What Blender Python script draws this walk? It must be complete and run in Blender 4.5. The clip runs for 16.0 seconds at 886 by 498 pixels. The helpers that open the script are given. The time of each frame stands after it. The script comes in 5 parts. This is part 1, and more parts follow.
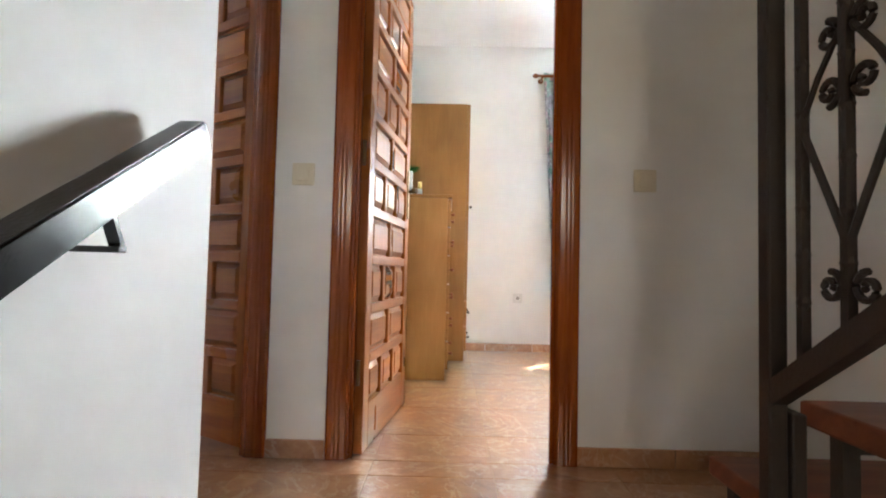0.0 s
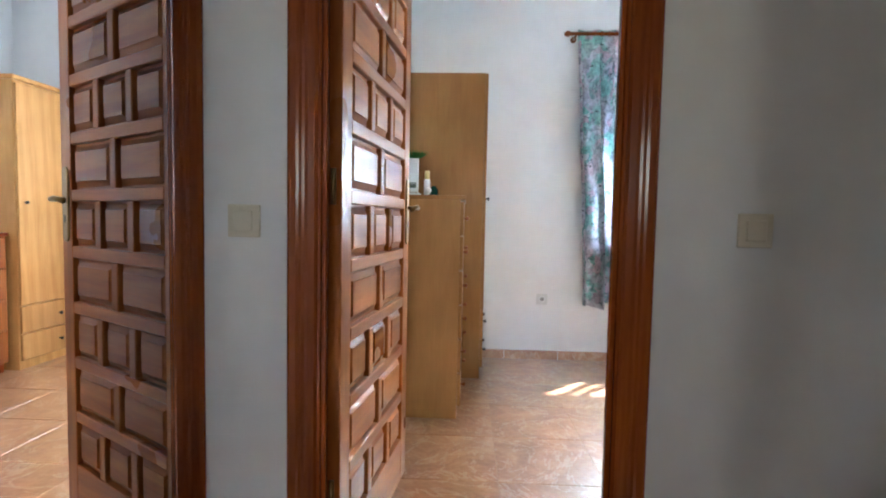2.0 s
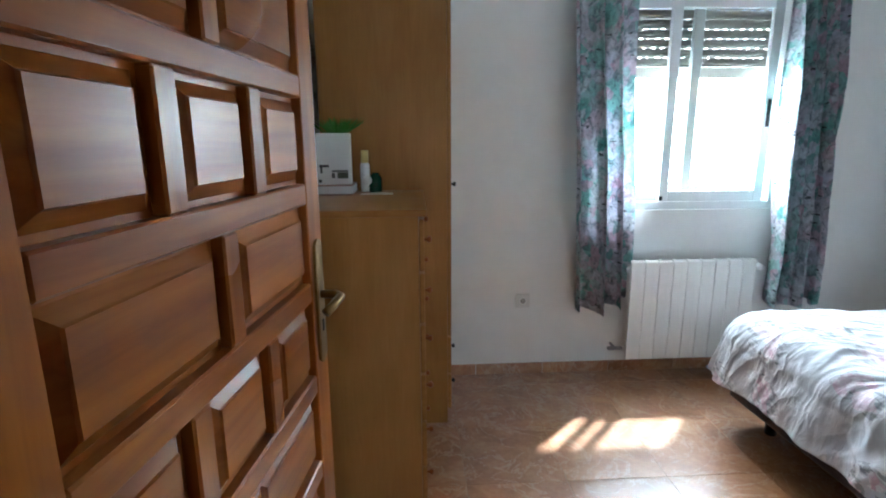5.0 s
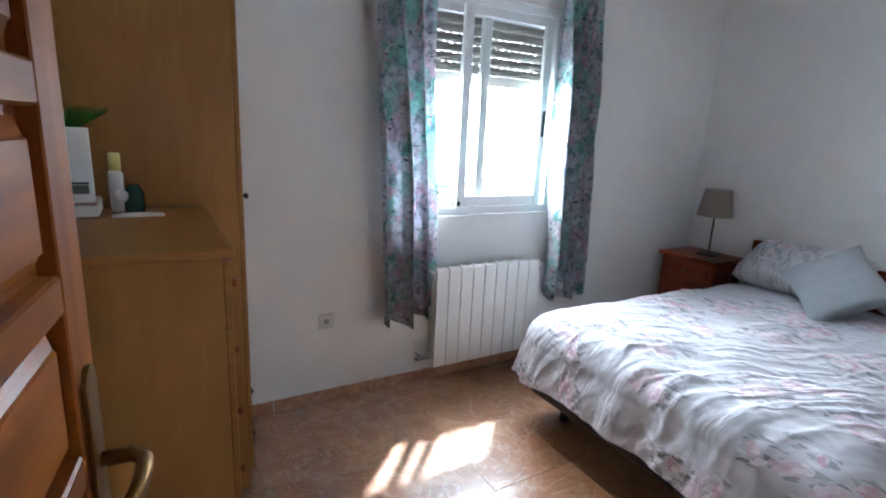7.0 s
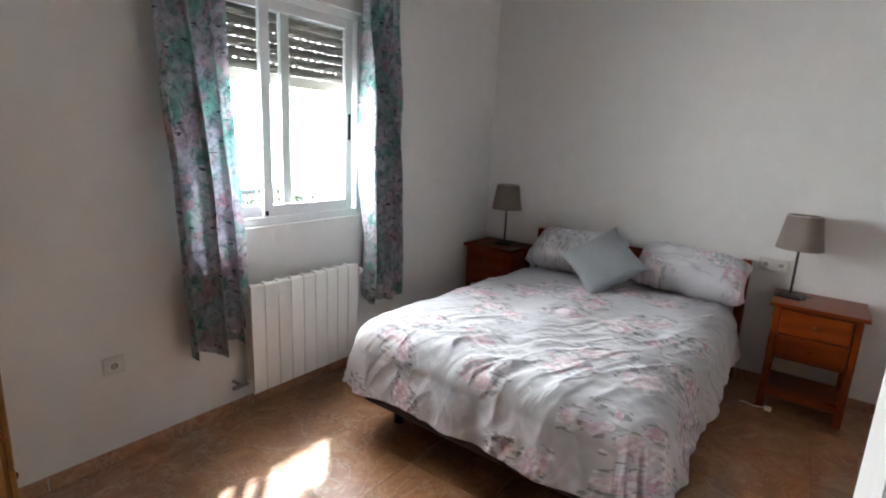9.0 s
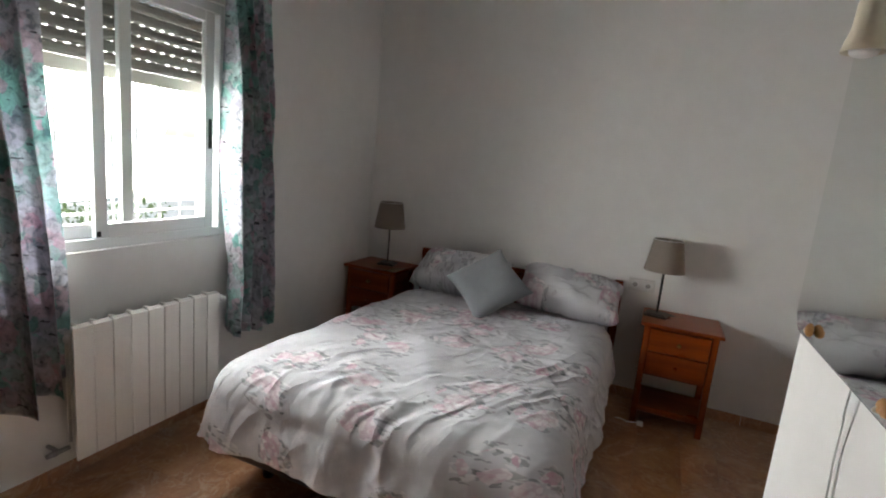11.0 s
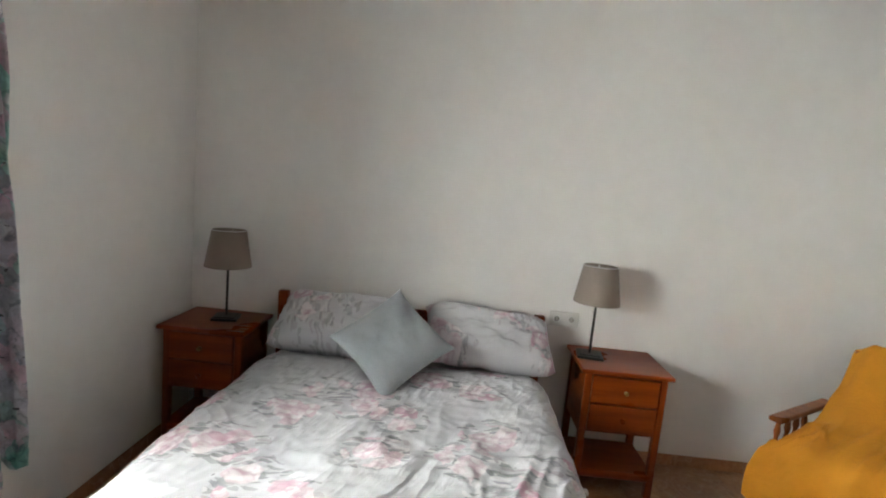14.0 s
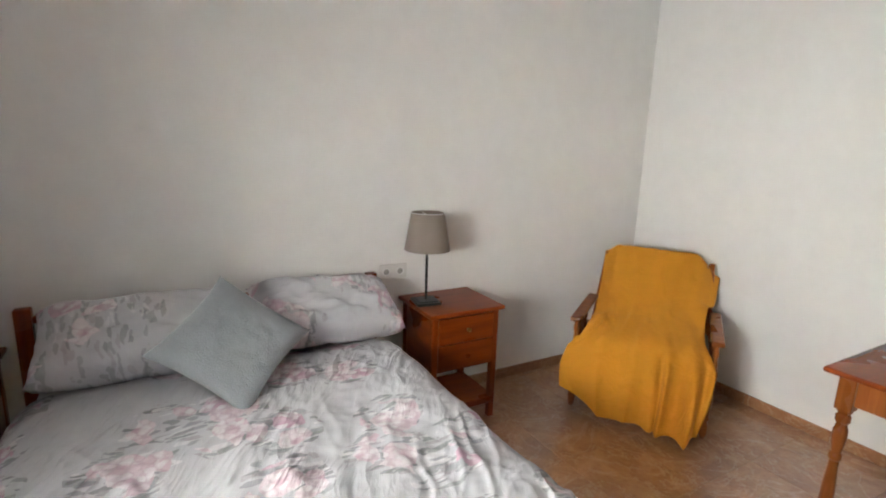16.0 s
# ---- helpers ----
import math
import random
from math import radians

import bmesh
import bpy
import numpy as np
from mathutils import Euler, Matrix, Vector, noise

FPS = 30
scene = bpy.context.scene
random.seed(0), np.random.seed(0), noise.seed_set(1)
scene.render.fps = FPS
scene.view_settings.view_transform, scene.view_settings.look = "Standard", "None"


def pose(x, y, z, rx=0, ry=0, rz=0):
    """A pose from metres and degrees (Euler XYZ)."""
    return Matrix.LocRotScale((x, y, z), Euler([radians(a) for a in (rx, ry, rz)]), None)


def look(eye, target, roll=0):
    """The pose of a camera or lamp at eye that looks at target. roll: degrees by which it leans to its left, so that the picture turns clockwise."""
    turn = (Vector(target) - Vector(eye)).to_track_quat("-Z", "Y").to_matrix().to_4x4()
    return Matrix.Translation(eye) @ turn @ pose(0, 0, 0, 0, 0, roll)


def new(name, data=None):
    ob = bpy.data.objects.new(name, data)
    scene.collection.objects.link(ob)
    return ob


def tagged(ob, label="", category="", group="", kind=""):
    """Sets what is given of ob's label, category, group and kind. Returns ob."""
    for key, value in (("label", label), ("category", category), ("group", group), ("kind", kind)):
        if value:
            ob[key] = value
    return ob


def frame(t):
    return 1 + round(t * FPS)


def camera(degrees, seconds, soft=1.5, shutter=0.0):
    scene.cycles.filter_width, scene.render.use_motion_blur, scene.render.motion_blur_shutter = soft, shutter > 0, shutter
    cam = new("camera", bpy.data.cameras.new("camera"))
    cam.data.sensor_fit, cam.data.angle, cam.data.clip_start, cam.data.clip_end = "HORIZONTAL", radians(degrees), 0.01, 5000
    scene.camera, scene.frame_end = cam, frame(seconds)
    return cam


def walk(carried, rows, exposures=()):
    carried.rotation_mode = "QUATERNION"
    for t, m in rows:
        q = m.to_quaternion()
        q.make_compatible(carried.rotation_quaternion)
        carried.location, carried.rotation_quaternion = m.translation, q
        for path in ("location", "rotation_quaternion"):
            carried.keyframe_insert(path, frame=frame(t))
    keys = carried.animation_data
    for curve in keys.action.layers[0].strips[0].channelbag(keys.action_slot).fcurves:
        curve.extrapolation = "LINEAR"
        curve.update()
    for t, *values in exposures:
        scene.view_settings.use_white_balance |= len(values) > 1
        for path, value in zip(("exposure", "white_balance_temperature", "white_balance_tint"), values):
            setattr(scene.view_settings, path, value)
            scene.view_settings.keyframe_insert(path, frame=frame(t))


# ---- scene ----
# the camera and its walk
cam = camera(82.8, 16.0, soft=2.0, shutter=0.0)
PATH = [
    (0, (0.48, 0.472, 0.67), (0.452, 2.47, 0.756), 1.3),
    (0.5, (0.441, 0.666, 0.772), (0.394, 2.665, 0.795), 0.7),
    (1, (0.438, 0.789, 0.837), (0.403, 2.789, 0.791), 0.7),
    (1.5, (0.47, 0.964, 0.924), (0.437, 2.962, 0.838), 0.9),
    (2, (0.491, 1.047, 1.015), (0.402, 3.042, 0.902), 1.1),
    (2.5, (0.421, 1.208, 1.079), (0.337, 3.201, 0.937), 1.6),
    (3, (0.427, 1.294, 1.178), (0.422, 3.275, 0.903), 1.9),
    (3.5, (0.469, 1.46, 1.218), (0.494, 3.433, 0.892), 0.3),
    (6, (0.429, 2.264, 1.418), (0.748, 4.181, 0.944), 0.2),
    (6.5, (0.403, 2.324, 1.426), (1.035, 4.162, 0.954), 2.4),
    (7, (0.334, 2.385, 1.417), (1.325, 4.063, 0.966), 2.8),
    (7.5, (0.296, 2.451, 1.425), (1.464, 4.011, 0.974), 4.3),
    (8, (0.295, 2.468, 1.462), (1.62, 3.896, 1.012), 2.3),
    (8.5, (0.291, 2.489, 1.454), (1.693, 3.844, 1.007), 1.3),
    (9, (0.308, 2.488, 1.454), (1.875, 3.655, 1.025), 2.7),
    (9.5, (0.317, 2.512, 1.446), (2.001, 3.519, 1.062), 3.3),
    (10, (0.327, 2.533, 1.448), (2.093, 3.4, 1.085), 4.4),
    (12.5, (0.852, 2.883, 1.527), (2.733, 3.482, 1.203), 7.3),
    (13, (0.959, 3.0, 1.528), (2.916, 3.303, 1.249), 7.6),
    (13.5, (1.089, 3.136, 1.458), (3.068, 3.285, 1.211), 6.0),
    (14, (1.239, 3.269, 1.465), (3.221, 3.336, 1.206), 5.3),
    (14.5, (1.298, 3.386, 1.448), (3.268, 3.157, 1.187), 4.7),
    (15, (1.329, 3.505, 1.461), (3.251, 3.03, 1.174), 2.9),
    (15.5, (1.442, 3.599, 1.458), (3.288, 2.921, 1.09), 1.8),
    (16, (1.562, 3.732, 1.469), (3.26, 2.76, 1.057), 1.9),
]
EXPOSURES = [(0, 3.68, 5850, 4), (1, 3.68, 5700, 4), (2, 3.25, 5100, 2), (3.5, 2.45, 5150, -4), (6, 1.95, 5150, 4), (7, 1.88, 5300, 8),
             (9, 1.56, 6100, 10), (10, 1.24, 6300, 10), (12.5, 0.91, 6500, 10), (13, 1.18, 6500, 10), (14, 1.84, 6450, 6), (15, 2.06, 6450, 6),
             (16, 1.92, 6550, 10)]
walk(cam, [(t, look(eye, target, roll)) for t, eye, target, roll in PATH], EXPOSURES)

# ---- world, sun, large lights ----
SUN_DIR = Vector((-0.50, -0.53, -0.98)).normalized()      # the way the sunlight travels
sun_el = math.asin(-SUN_DIR.z)
sun_az = math.atan2(-SUN_DIR.x, -SUN_DIR.y)
world = bpy.data.worlds.new("world")
scene.world = world
world.use_nodes = True
sky = world.node_tree.nodes.new("ShaderNodeTexSky")
sky.sky_type, sky.sun_disc = "NISHITA", False
sky.sun_elevation, sky.sun_rotation = sun_el, sun_az
world.node_tree.links.new(sky.outputs[0], world.node_tree.nodes["Background"].inputs[0])
world.node_tree.nodes["Background"].inputs[1].default_value = 0.12


def lamp(name, kind, energy, colour, m, size=1.0, size_y=None, angle=0.01, spread=180):
    data = bpy.data.lights.new(name, kind)
    data.energy, data.color = energy, colour
    if kind == "AREA":
        data.shape, data.size, data.size_y = "RECTANGLE", size, size_y or size
        data.spread = radians(spread)
    if kind == "SUN":
        data.angle = angle
    ob = new(name, data)
    ob.matrix_world = m
    return ob


lamp("sun", "SUN", 5.0, (1.0, 0.94, 0.84), look((0, 0, 0), SUN_DIR), angle=radians(1.7))
# area lamp outside the bedroom window, standing in for skylight
lamp("window_daylight", "AREA", 78, (1.0, 0.97, 0.925), look((1.95, 5.43, 1.55), (2.25, 4.43, 0.97)), 2.0, 1.2, spread=165)
# added fill lamp at the unseen window of the second room
lamp("second_room_fill", "AREA", 9.5, (0.98, 0.98, 1.0), look((-0.86, 4.99, 1.5), (-1.0, 3.0, 0.6)), 1.1, 1.0)
# added dim warm fill behind the stairs, from no known source
lamp("stairwell_warm_fill", "AREA", 1.45, (1.0, 0.70, 0.40), look((0.55, -2.1, 1.5), (0.6, 2.0, 0.9)), 0.5, 0.65)


# ---- materials ----
def nodes_of(name):
    m = bpy.data.materials.new(name)
    m.use_nodes = True
    t = m.node_tree
    return m, t, t.nodes["Principled BSDF"]


def node(t, kind, **values):
    n = t.nodes.new(kind)
    for key, v in values.items():
        n.inputs[key.replace("_", " ")].default_value = v
    return n


def coords(t, scale=(1, 1, 1), rand=0.0, rot=(0, 0, 0)):
    """Object coordinates, scaled, shifted for each object by a random amount."""
    tc = t.nodes.new("ShaderNodeTexCoord")
    mp = t.nodes.new("ShaderNodeMapping")
    mp.inputs["Scale"].default_value = scale
    mp.inputs["Rotation"].default_value = rot
    if rand:
        oi = t.nodes.new("ShaderNodeObjectInfo")
        mul = t.nodes.new("ShaderNodeMath")
        mul.operation = "MULTIPLY"
        mul.inputs[1].default_value = rand
        t.links.new(oi.outputs["Random"], mul.inputs[0])
        t.links.new(mul.outputs[0], mp.inputs["Location"])
    t.links.new(tc.outputs["Object"], mp.inputs["Vector"])
    return mp.outputs[0]


def noise_of(t, vec, scale, detail=4.0, rough=0.55, distort=0.0):
    n = node(t, "ShaderNodeTexNoise", Scale=scale, Detail=detail, Roughness=rough, Distortion=distort)
    t.links.new(vec, n.inputs["Vector"])
    return n.outputs["Fac"]


def ramp(t, fac, stops):
    r = t.nodes.new("ShaderNodeValToRGB")
    e = r.color_ramp.elements
    while len(e) < len(stops):
        e.new(0.5)
    for el, (p, c) in zip(e, stops):
        el.position, el.color = p, (*c, 1) if len(c) == 3 else c
    t.links.new(fac, r.inputs[0])
    return r.outputs[0]


def mix(t, fac, a, b, how="MIX"):
    m = t.nodes.new("ShaderNodeMix")
    m.data_type, m.blend_type = "RGBA", how
    for sock, v in ((m.inputs[0], fac), (m.inputs[6], a), (m.inputs[7], b)):
        if isinstance(v, (int, float)):
            sock.default_value = v
        elif isinstance(v, tuple):
            sock.default_value = (*v, 1)
        else:
            t.links.new(v, sock)
    return m.outputs[2]


def math_of(t, op, a, b=0.0):
    m = t.nodes.new("ShaderNodeMath")
    m.operation = op
    for sock, v in ((m.inputs[0], a), (m.inputs[1], b)):
        if isinstance(v, (int, float)):
            sock.default_value = v
        else:
            t.links.new(v, sock)
    return m.outputs[0]


def bump(t, bsdf, height, strength, distance=0.002):
    b = node(t, "ShaderNodeBump", Strength=strength, Distance=distance)
    t.links.new(height, b.inputs["Height"])
    t.links.new(b.outputs[0], bsdf.inputs["Normal"])


def plain(name, c, rough, metal=0.0, var=0.12, scale=25.0, bumpy=0.1):
    """A surface of one colour with grain, faint stains and fine relief."""
    m, t, s = nodes_of(name)
    v = coords(t, rand=7.0)
    fine, big = noise_of(t, v, scale * 6), noise_of(t, v, scale * 0.15)
    dark, light = tuple(x * (1 - var) for x in c), tuple(min(1, x * (1 + var)) for x in c)
    col = mix(t, 0.5, ramp(t, fine, [(0.3, dark), (0.7, light)]), ramp(t, big, [(0.3, dark), (0.7, light)]))
    t.links.new(col, s.inputs["Base Color"])
    t.links.new(ramp(t, big, [(0.3, (rough * 0.85,) * 3), (0.7, (min(1, rough * 1.15),) * 3)]), s.inputs["Roughness"])
    s.inputs["Metallic"].default_value = metal
    if bumpy:
        bump(t, s, fine, bumpy)
    return m


def wood(name, dark, light, axis="z", rough=0.3, grain=14.0, ring=1.0, coat=0.15, bumpy=0.15, spec=0.22):
    """Varnished wood with its grain along one axis."""
    m, t, s = nodes_of(name)
    stretch = {"x": (0.07, 1, 1), "y": (1, 0.07, 1), "z": (1, 1, 0.07)}[axis]
    v = coords(t, stretch, rand=9.0)
    g = noise_of(t, v, grain * 4, 6, 0.6, 0.6)
    w = node(t, "ShaderNodeTexWave", Scale=grain * 0.35 * ring, Distortion=7.0, Detail=2.0)
    w.wave_type = "RINGS"
    w.inputs["Detail Scale"].default_value = 1.2
    t.links.new(v, w.inputs["Vector"])
    big = noise_of(t, coords(t, (1, 1, 1), rand=5.0), 2.2, 3)
    c1 = ramp(t, g, [(0.3, dark), (0.72, light)])
    c2 = ramp(t, w.outputs["Fac"], [(0.15, dark), (0.8, light)])
    col = mix(t, 0.38, c1, c2)
    col = mix(t, 1.0, col, ramp(t, big, [(0.3, (0.84, 0.82, 0.8)), (0.7, (1.08, 1.06, 1.04))]), "MULTIPLY")
    oi = t.nodes.new("ShaderNodeObjectInfo")
    col = mix(t, 1.0, col, ramp(t, oi.outputs["Random"], [(0.0, (0.88, 0.86, 0.84)), (1.0, (1.08, 1.07, 1.05))]), "MULTIPLY")
    t.links.new(col, s.inputs["Base Color"])
    t.links.new(ramp(t, big, [(0.3, (rough * 0.8,) * 3), (0.7, (rough * 1.25,) * 3)]), s.inputs["Roughness"])
    s.inputs["Specular IOR Level"].default_value = spec
    s.inputs["Coat Weight"].default_value = coat
    s.inputs["Coat Roughness"].default_value = 0.15
    bump(t, s, g, bumpy, 0.001)
    return m


def wall_paint(name, c):
    """Brushed white paint over plaster, with faint blotches and trowel relief."""
    m, t, s = nodes_of(name)
    v = coords(t)
    fine, mid, big = noise_of(t, v, 160, 5), noise_of(t, v, 9, 5, 0.6), noise_of(t, v, 0.9, 4)
    a, b = tuple(x * 0.955 for x in c), tuple(min(1, x * 1.02) for x in c)
    col = mix(t, 0.5, ramp(t, mid, [(0.35, a), (0.65, b)]), ramp(t, big, [(0.35, a), (0.65, b)]))
    t.links.new(col, s.inputs["Base Color"])
    s.inputs["Roughness"].default_value = 0.62
    bump(t, s, mix(t, 0.35, fine, mid), 0.16, 0.004)
    return m


def floor_tile(name):
    """Glossy brown ceramic with cloudy marbling and light veins."""
    m, t, s = nodes_of(name)
    v = coords(t, rand=31.0)
    cloud = noise_of(t, v, 4.5, 7, 0.62, 1.4)
    fine = noise_of(t, v, 45, 5)
    vein = noise_of(t, v, 3.2, 8, 0.6, 2.2)
    base = ramp(t, cloud, [(0.28, (0.25, 0.090, 0.028)), (0.5, (0.37, 0.160, 0.062)), (0.72, (0.50, 0.275, 0.130))])
    line = ramp(t, math_of(t, "ABSOLUTE", math_of(t, "SUBTRACT", vein, 0.5)), [(0.0, (1, 1, 1)), (0.022, (0, 0, 0))])
    col = mix(t, math_of(t, "MULTIPLY", line, 0.45), base, (0.60, 0.47, 0.35))
    col = mix(t, 0.12, col, ramp(t, fine, [(0.35, (0.15, 0.07, 0.03)), (0.65, (0.55, 0.4, 0.27))]))
    oi = t.nodes.new("ShaderNodeObjectInfo")
    col = mix(t, 1.0, col, ramp(t, oi.outputs["Random"], [(0, (0.93, 0.92, 0.91)), (1, (1.06, 1.05, 1.04))]), "MULTIPLY")
    t.links.new(col, s.inputs["Base Color"])
    t.links.new(ramp(t, cloud, [(0.3, (0.28,) * 3), (0.7, (0.40,) * 3)]), s.inputs["Roughness"])
    s.inputs["Specular IOR Level"].default_value = 0.7
    s.inputs["Coat Weight"].default_value = 1.0
    s.inputs["Coat IOR"].default_value = 1.82
    s.inputs["Coat Roughness"].default_value = 0.2
    bump(t, s, cloud, 0.05, 0.002)
    return m


def printed(name):
    """Tools for a printed cloth: material, tree, shader, plain and wobbled coordinates."""
    m, t, s = nodes_of(name)
    return m, t, s, coords(t)


def wobble(t, v0, scale, amount):
    wob = node(t, "ShaderNodeTexNoise", Scale=scale, Detail=3.0)
    t.links.new(v0, wob.inputs["Vector"])
    off = t.nodes.new("ShaderNodeVectorMath")
    off.operation = "MULTIPLY_ADD"
    t.links.new(wob.outputs["Color"], off.inputs[0])
    off.inputs[1].default_value = (amount,) * 3
    t.links.new(v0, off.inputs[2])
    return off.outputs[0]


def cells(t, vec, scale, flat=False):
    n = node(t, "ShaderNodeTexVoronoi", Scale=scale)
    if flat:
        n.voronoi_dimensions = "2D"
    t.links.new(vec, n.inputs["Vector"])
    sp = t.nodes.new("ShaderNodeSeparateColor")
    t.links.new(n.outputs["Color"], sp.inputs[0])
    return n.outputs["Distance"], sp.outputs[0], sp.outputs[1]


def steps(t, fac, colours):
    """Hard-edged bands of colour."""
    r = t.nodes.new("ShaderNodeValToRGB")
    r.color_ramp.interpolation = "CONSTANT"
    e = r.color_ramp.elements
    while len(e) < len(colours):
        e.new(0.5)
    for k, (el, c) in enumerate(zip(e, colours)):
        el.position, el.color = k / len(colours), (*c, 1)
    t.links.new(fac, r.inputs[0])
    return r.outputs[0]


def finish_cloth(t, s, col, v0, sheer, weave=900, strength=0.12):
    t.links.new(col, s.inputs["Base Color"])
    s.inputs["Roughness"].default_value = 0.88
    s.inputs["Specular IOR Level"].default_value = 0.25
    bump(t, s, noise_of(t, v0, weave, 2), strength, 0.001)
    if sheer:
        tr = t.nodes.new("ShaderNodeBsdfTranslucent")
        ms = t.nodes.new("ShaderNodeMixShader")
        ms.inputs[0].default_value = sheer
        t.links.new(mix(t, 0.35, col, (0.60, 0.63, 0.66)), tr.inputs[0])
        t.links.new(s.outputs[0], ms.inputs[1])
        t.links.new(tr.outputs[0], ms.inputs[2])
        t.links.new(ms.outputs[0], t.nodes["Material Output"].inputs[0])


def curtain_cloth(name):
    """Painterly print: teal leaves, rose and lavender blooms on pale grey, with short dark brush strokes."""
    m, t, s, v0 = printed(name)
    va = wobble(t, v0, 13.0, 0.075)
    vb = wobble(t, v0, 26.0, 0.040)
    d1, a1, b1 = cells(t, va, 8.5)
    d2, a2, b2 = cells(t, vb, 19.0)
    big = steps(t, a1, [(0.20, 0.44, 0.40), (0.54, 0.40, 0.47), (0.52, 0.51, 0.58), (0.29, 0.53, 0.49), (0.56, 0.48, 0.55), (0.60, 0.62, 0.66), (0.23, 0.46, 0.43), (0.47, 0.46, 0.54)])
    small = steps(t, a2, [(0.13, 0.35, 0.33), (0.64, 0.65, 0.68), (0.54, 0.34, 0.43), (0.24, 0.28, 0.33), (0.30, 0.53, 0.49), (0.56, 0.55, 0.61)])
    col = mix(t, math_of(t, "MULTIPLY", math_of(t, "GREATER_THAN", b2, 0.54), 0.85), big, small)
    col = mix(t, ramp(t, d1, [(0.42, (0, 0, 0)), (0.62, (0.45,) * 3)]), col, (0.58, 0.60, 0.63))
    vi = coords(t, (1.0, 1.0, 3.0), rot=(0.2, 0.6, 0.3))
    d3, a3, b3 = cells(t, wobble(t, vi, 30.0, 0.075), 10.0)
    dot = math_of(t, "MULTIPLY", math_of(t, "LESS_THAN", d3, 0.17), math_of(t, "GREATER_THAN", a3, 0.50))
    col = mix(t, math_of(t, "MULTIPLY", dot, 0.95), col, (0.015, 0.015, 0.025))
    brush = noise_of(t, wobble(t, v0, 22.0, 0.04), 25.0, 4, 0.6, 0.8)
    col = mix(t, 1.0, col, ramp(t, brush, [(0.34, (0.36, 0.40, 0.44)), (0.46, (0.92, 0.92, 0.92)), (0.66, (1.36, 1.36, 1.36))]), "MULTIPLY")
    finish_cloth(t, s, col, v0, 0.36)
    return m


BX0, BX1, BYM = 1.90, 3.93, 3.508                # bed: foot, head, middle line


def duvet_cloth(name, pillow=False):
    """Pale grey cotton printed with loose clusters of pink roses, grey leaves and sprigs."""
    m, t, s, v0 = printed(name)
    if pillow:
        oi = t.nodes.new("ShaderNodeObjectInfo")
        sh = t.nodes.new("ShaderNodeVectorMath")
        sh.operation = "ADD"
        t.links.new(v0, sh.inputs[0])
        t.links.new(math_of(t, "MULTIPLY", oi.outputs["Random"], 5.3), sh.inputs[1])
        v0 = sh.outputs[0]
    grow = 0.14 if pillow else 0.0
    v3 = v0
    if not pillow:
        # the print runs on over the edges of the bed, down the hanging sides
        sp = t.nodes.new("ShaderNodeSeparateXYZ")
        t.links.new(v0, sp.inputs[0])
        down = math_of(t, "SUBTRACT", sp.outputs[2], 0.565)
        side = math_of(t, "MINIMUM", math_of(t, "MAXIMUM", math_of(t, "MULTIPLY", math_of(t, "SUBTRACT", sp.outputs[1], BYM), 2.0), -1.0), 1.0)
        foot = math_of(t, "MINIMUM", math_of(t, "MAXIMUM", math_of(t, "MULTIPLY", math_of(t, "SUBTRACT", 2.4, sp.outputs[0]), 2.5), 0.0), 1.0)
        cb = t.nodes.new("ShaderNodeCombineXYZ")
        t.links.new(math_of(t, "ADD", sp.outputs[0], math_of(t, "MULTIPLY", down, foot)), cb.inputs[0])
        t.links.new(math_of(t, "SUBTRACT", sp.outputs[1], math_of(t, "MULTIPLY", down, side)), cb.inputs[1])
        v0 = cb.outputs[0]
    ground = ramp(t, noise_of(t, v0, 5.0, 3), [(0.3, (0.50, 0.505, 0.535)), (0.7, (0.56, 0.565, 0.59))])
    # loose clusters, with plain cloth between them
    vc = wobble(t, v0, 8.0, 0.13)
    dc, ac, bc = cells(t, vc, 3.4, True)
    some = math_of(t, "GREATER_THAN", ac, 0.05 if pillow else 0.26)
    inside = math_of(t, "MULTIPLY", math_of(t, "LESS_THAN", dc, 0.34 + grow), some)
    near = math_of(t, "MULTIPLY", math_of(t, "LESS_THAN", dc, 0.44 + grow), some)
    # grey leaves and sprigs, two sizes, aslant
    col = ground
    for turn, size, cut in ((0.7, 27.0, 0.50), (-0.5, 44.0, 0.56)):
        lean = t.nodes.new("ShaderNodeMapping")
        lean.inputs["Rotation"].default_value = (0.0, 0.0, turn)
        lean.inputs["Scale"].default_value = (1.25, 0.52, 1.0)
        t.links.new(v0, lean.inputs["Vector"])
        vl = wobble(t, lean.outputs[0], 14.0, 0.085)
        dl, al, bl = cells(t, vl, size, True)
        leaf = math_of(t, "MULTIPLY", math_of(t, "MULTIPLY", near, math_of(t, "GREATER_THAN", al, cut)), math_of(t, "LESS_THAN", dl, 0.44))
        leafc = steps(t, bl, [(0.20, 0.20, 0.215), (0.30, 0.31, 0.33), (0.70, 0.69, 0.70), (0.25, 0.26, 0.26), (0.38, 0.35, 0.38), (0.27, 0.27, 0.30)])
        col = mix(t, math_of(t, "MULTIPLY", leaf, 0.50 if pillow else 0.70), col, leafc)
    # roses: pale petals in whorls round a deeper heart
    vr = wobble(t, v0, 30.0, 0.030)
    dr, ar, br = cells(t, vr, 9.5, True)
    rose = math_of(t, "MULTIPLY", math_of(t, "MULTIPLY", inside, math_of(t, "GREATER_THAN", ar, 0.22)), math_of(t, "LESS_THAN", dr, 0.54))
    dp, ap, bp = cells(t, wobble(t, v0, 26.0, 0.035), 34.0, True)
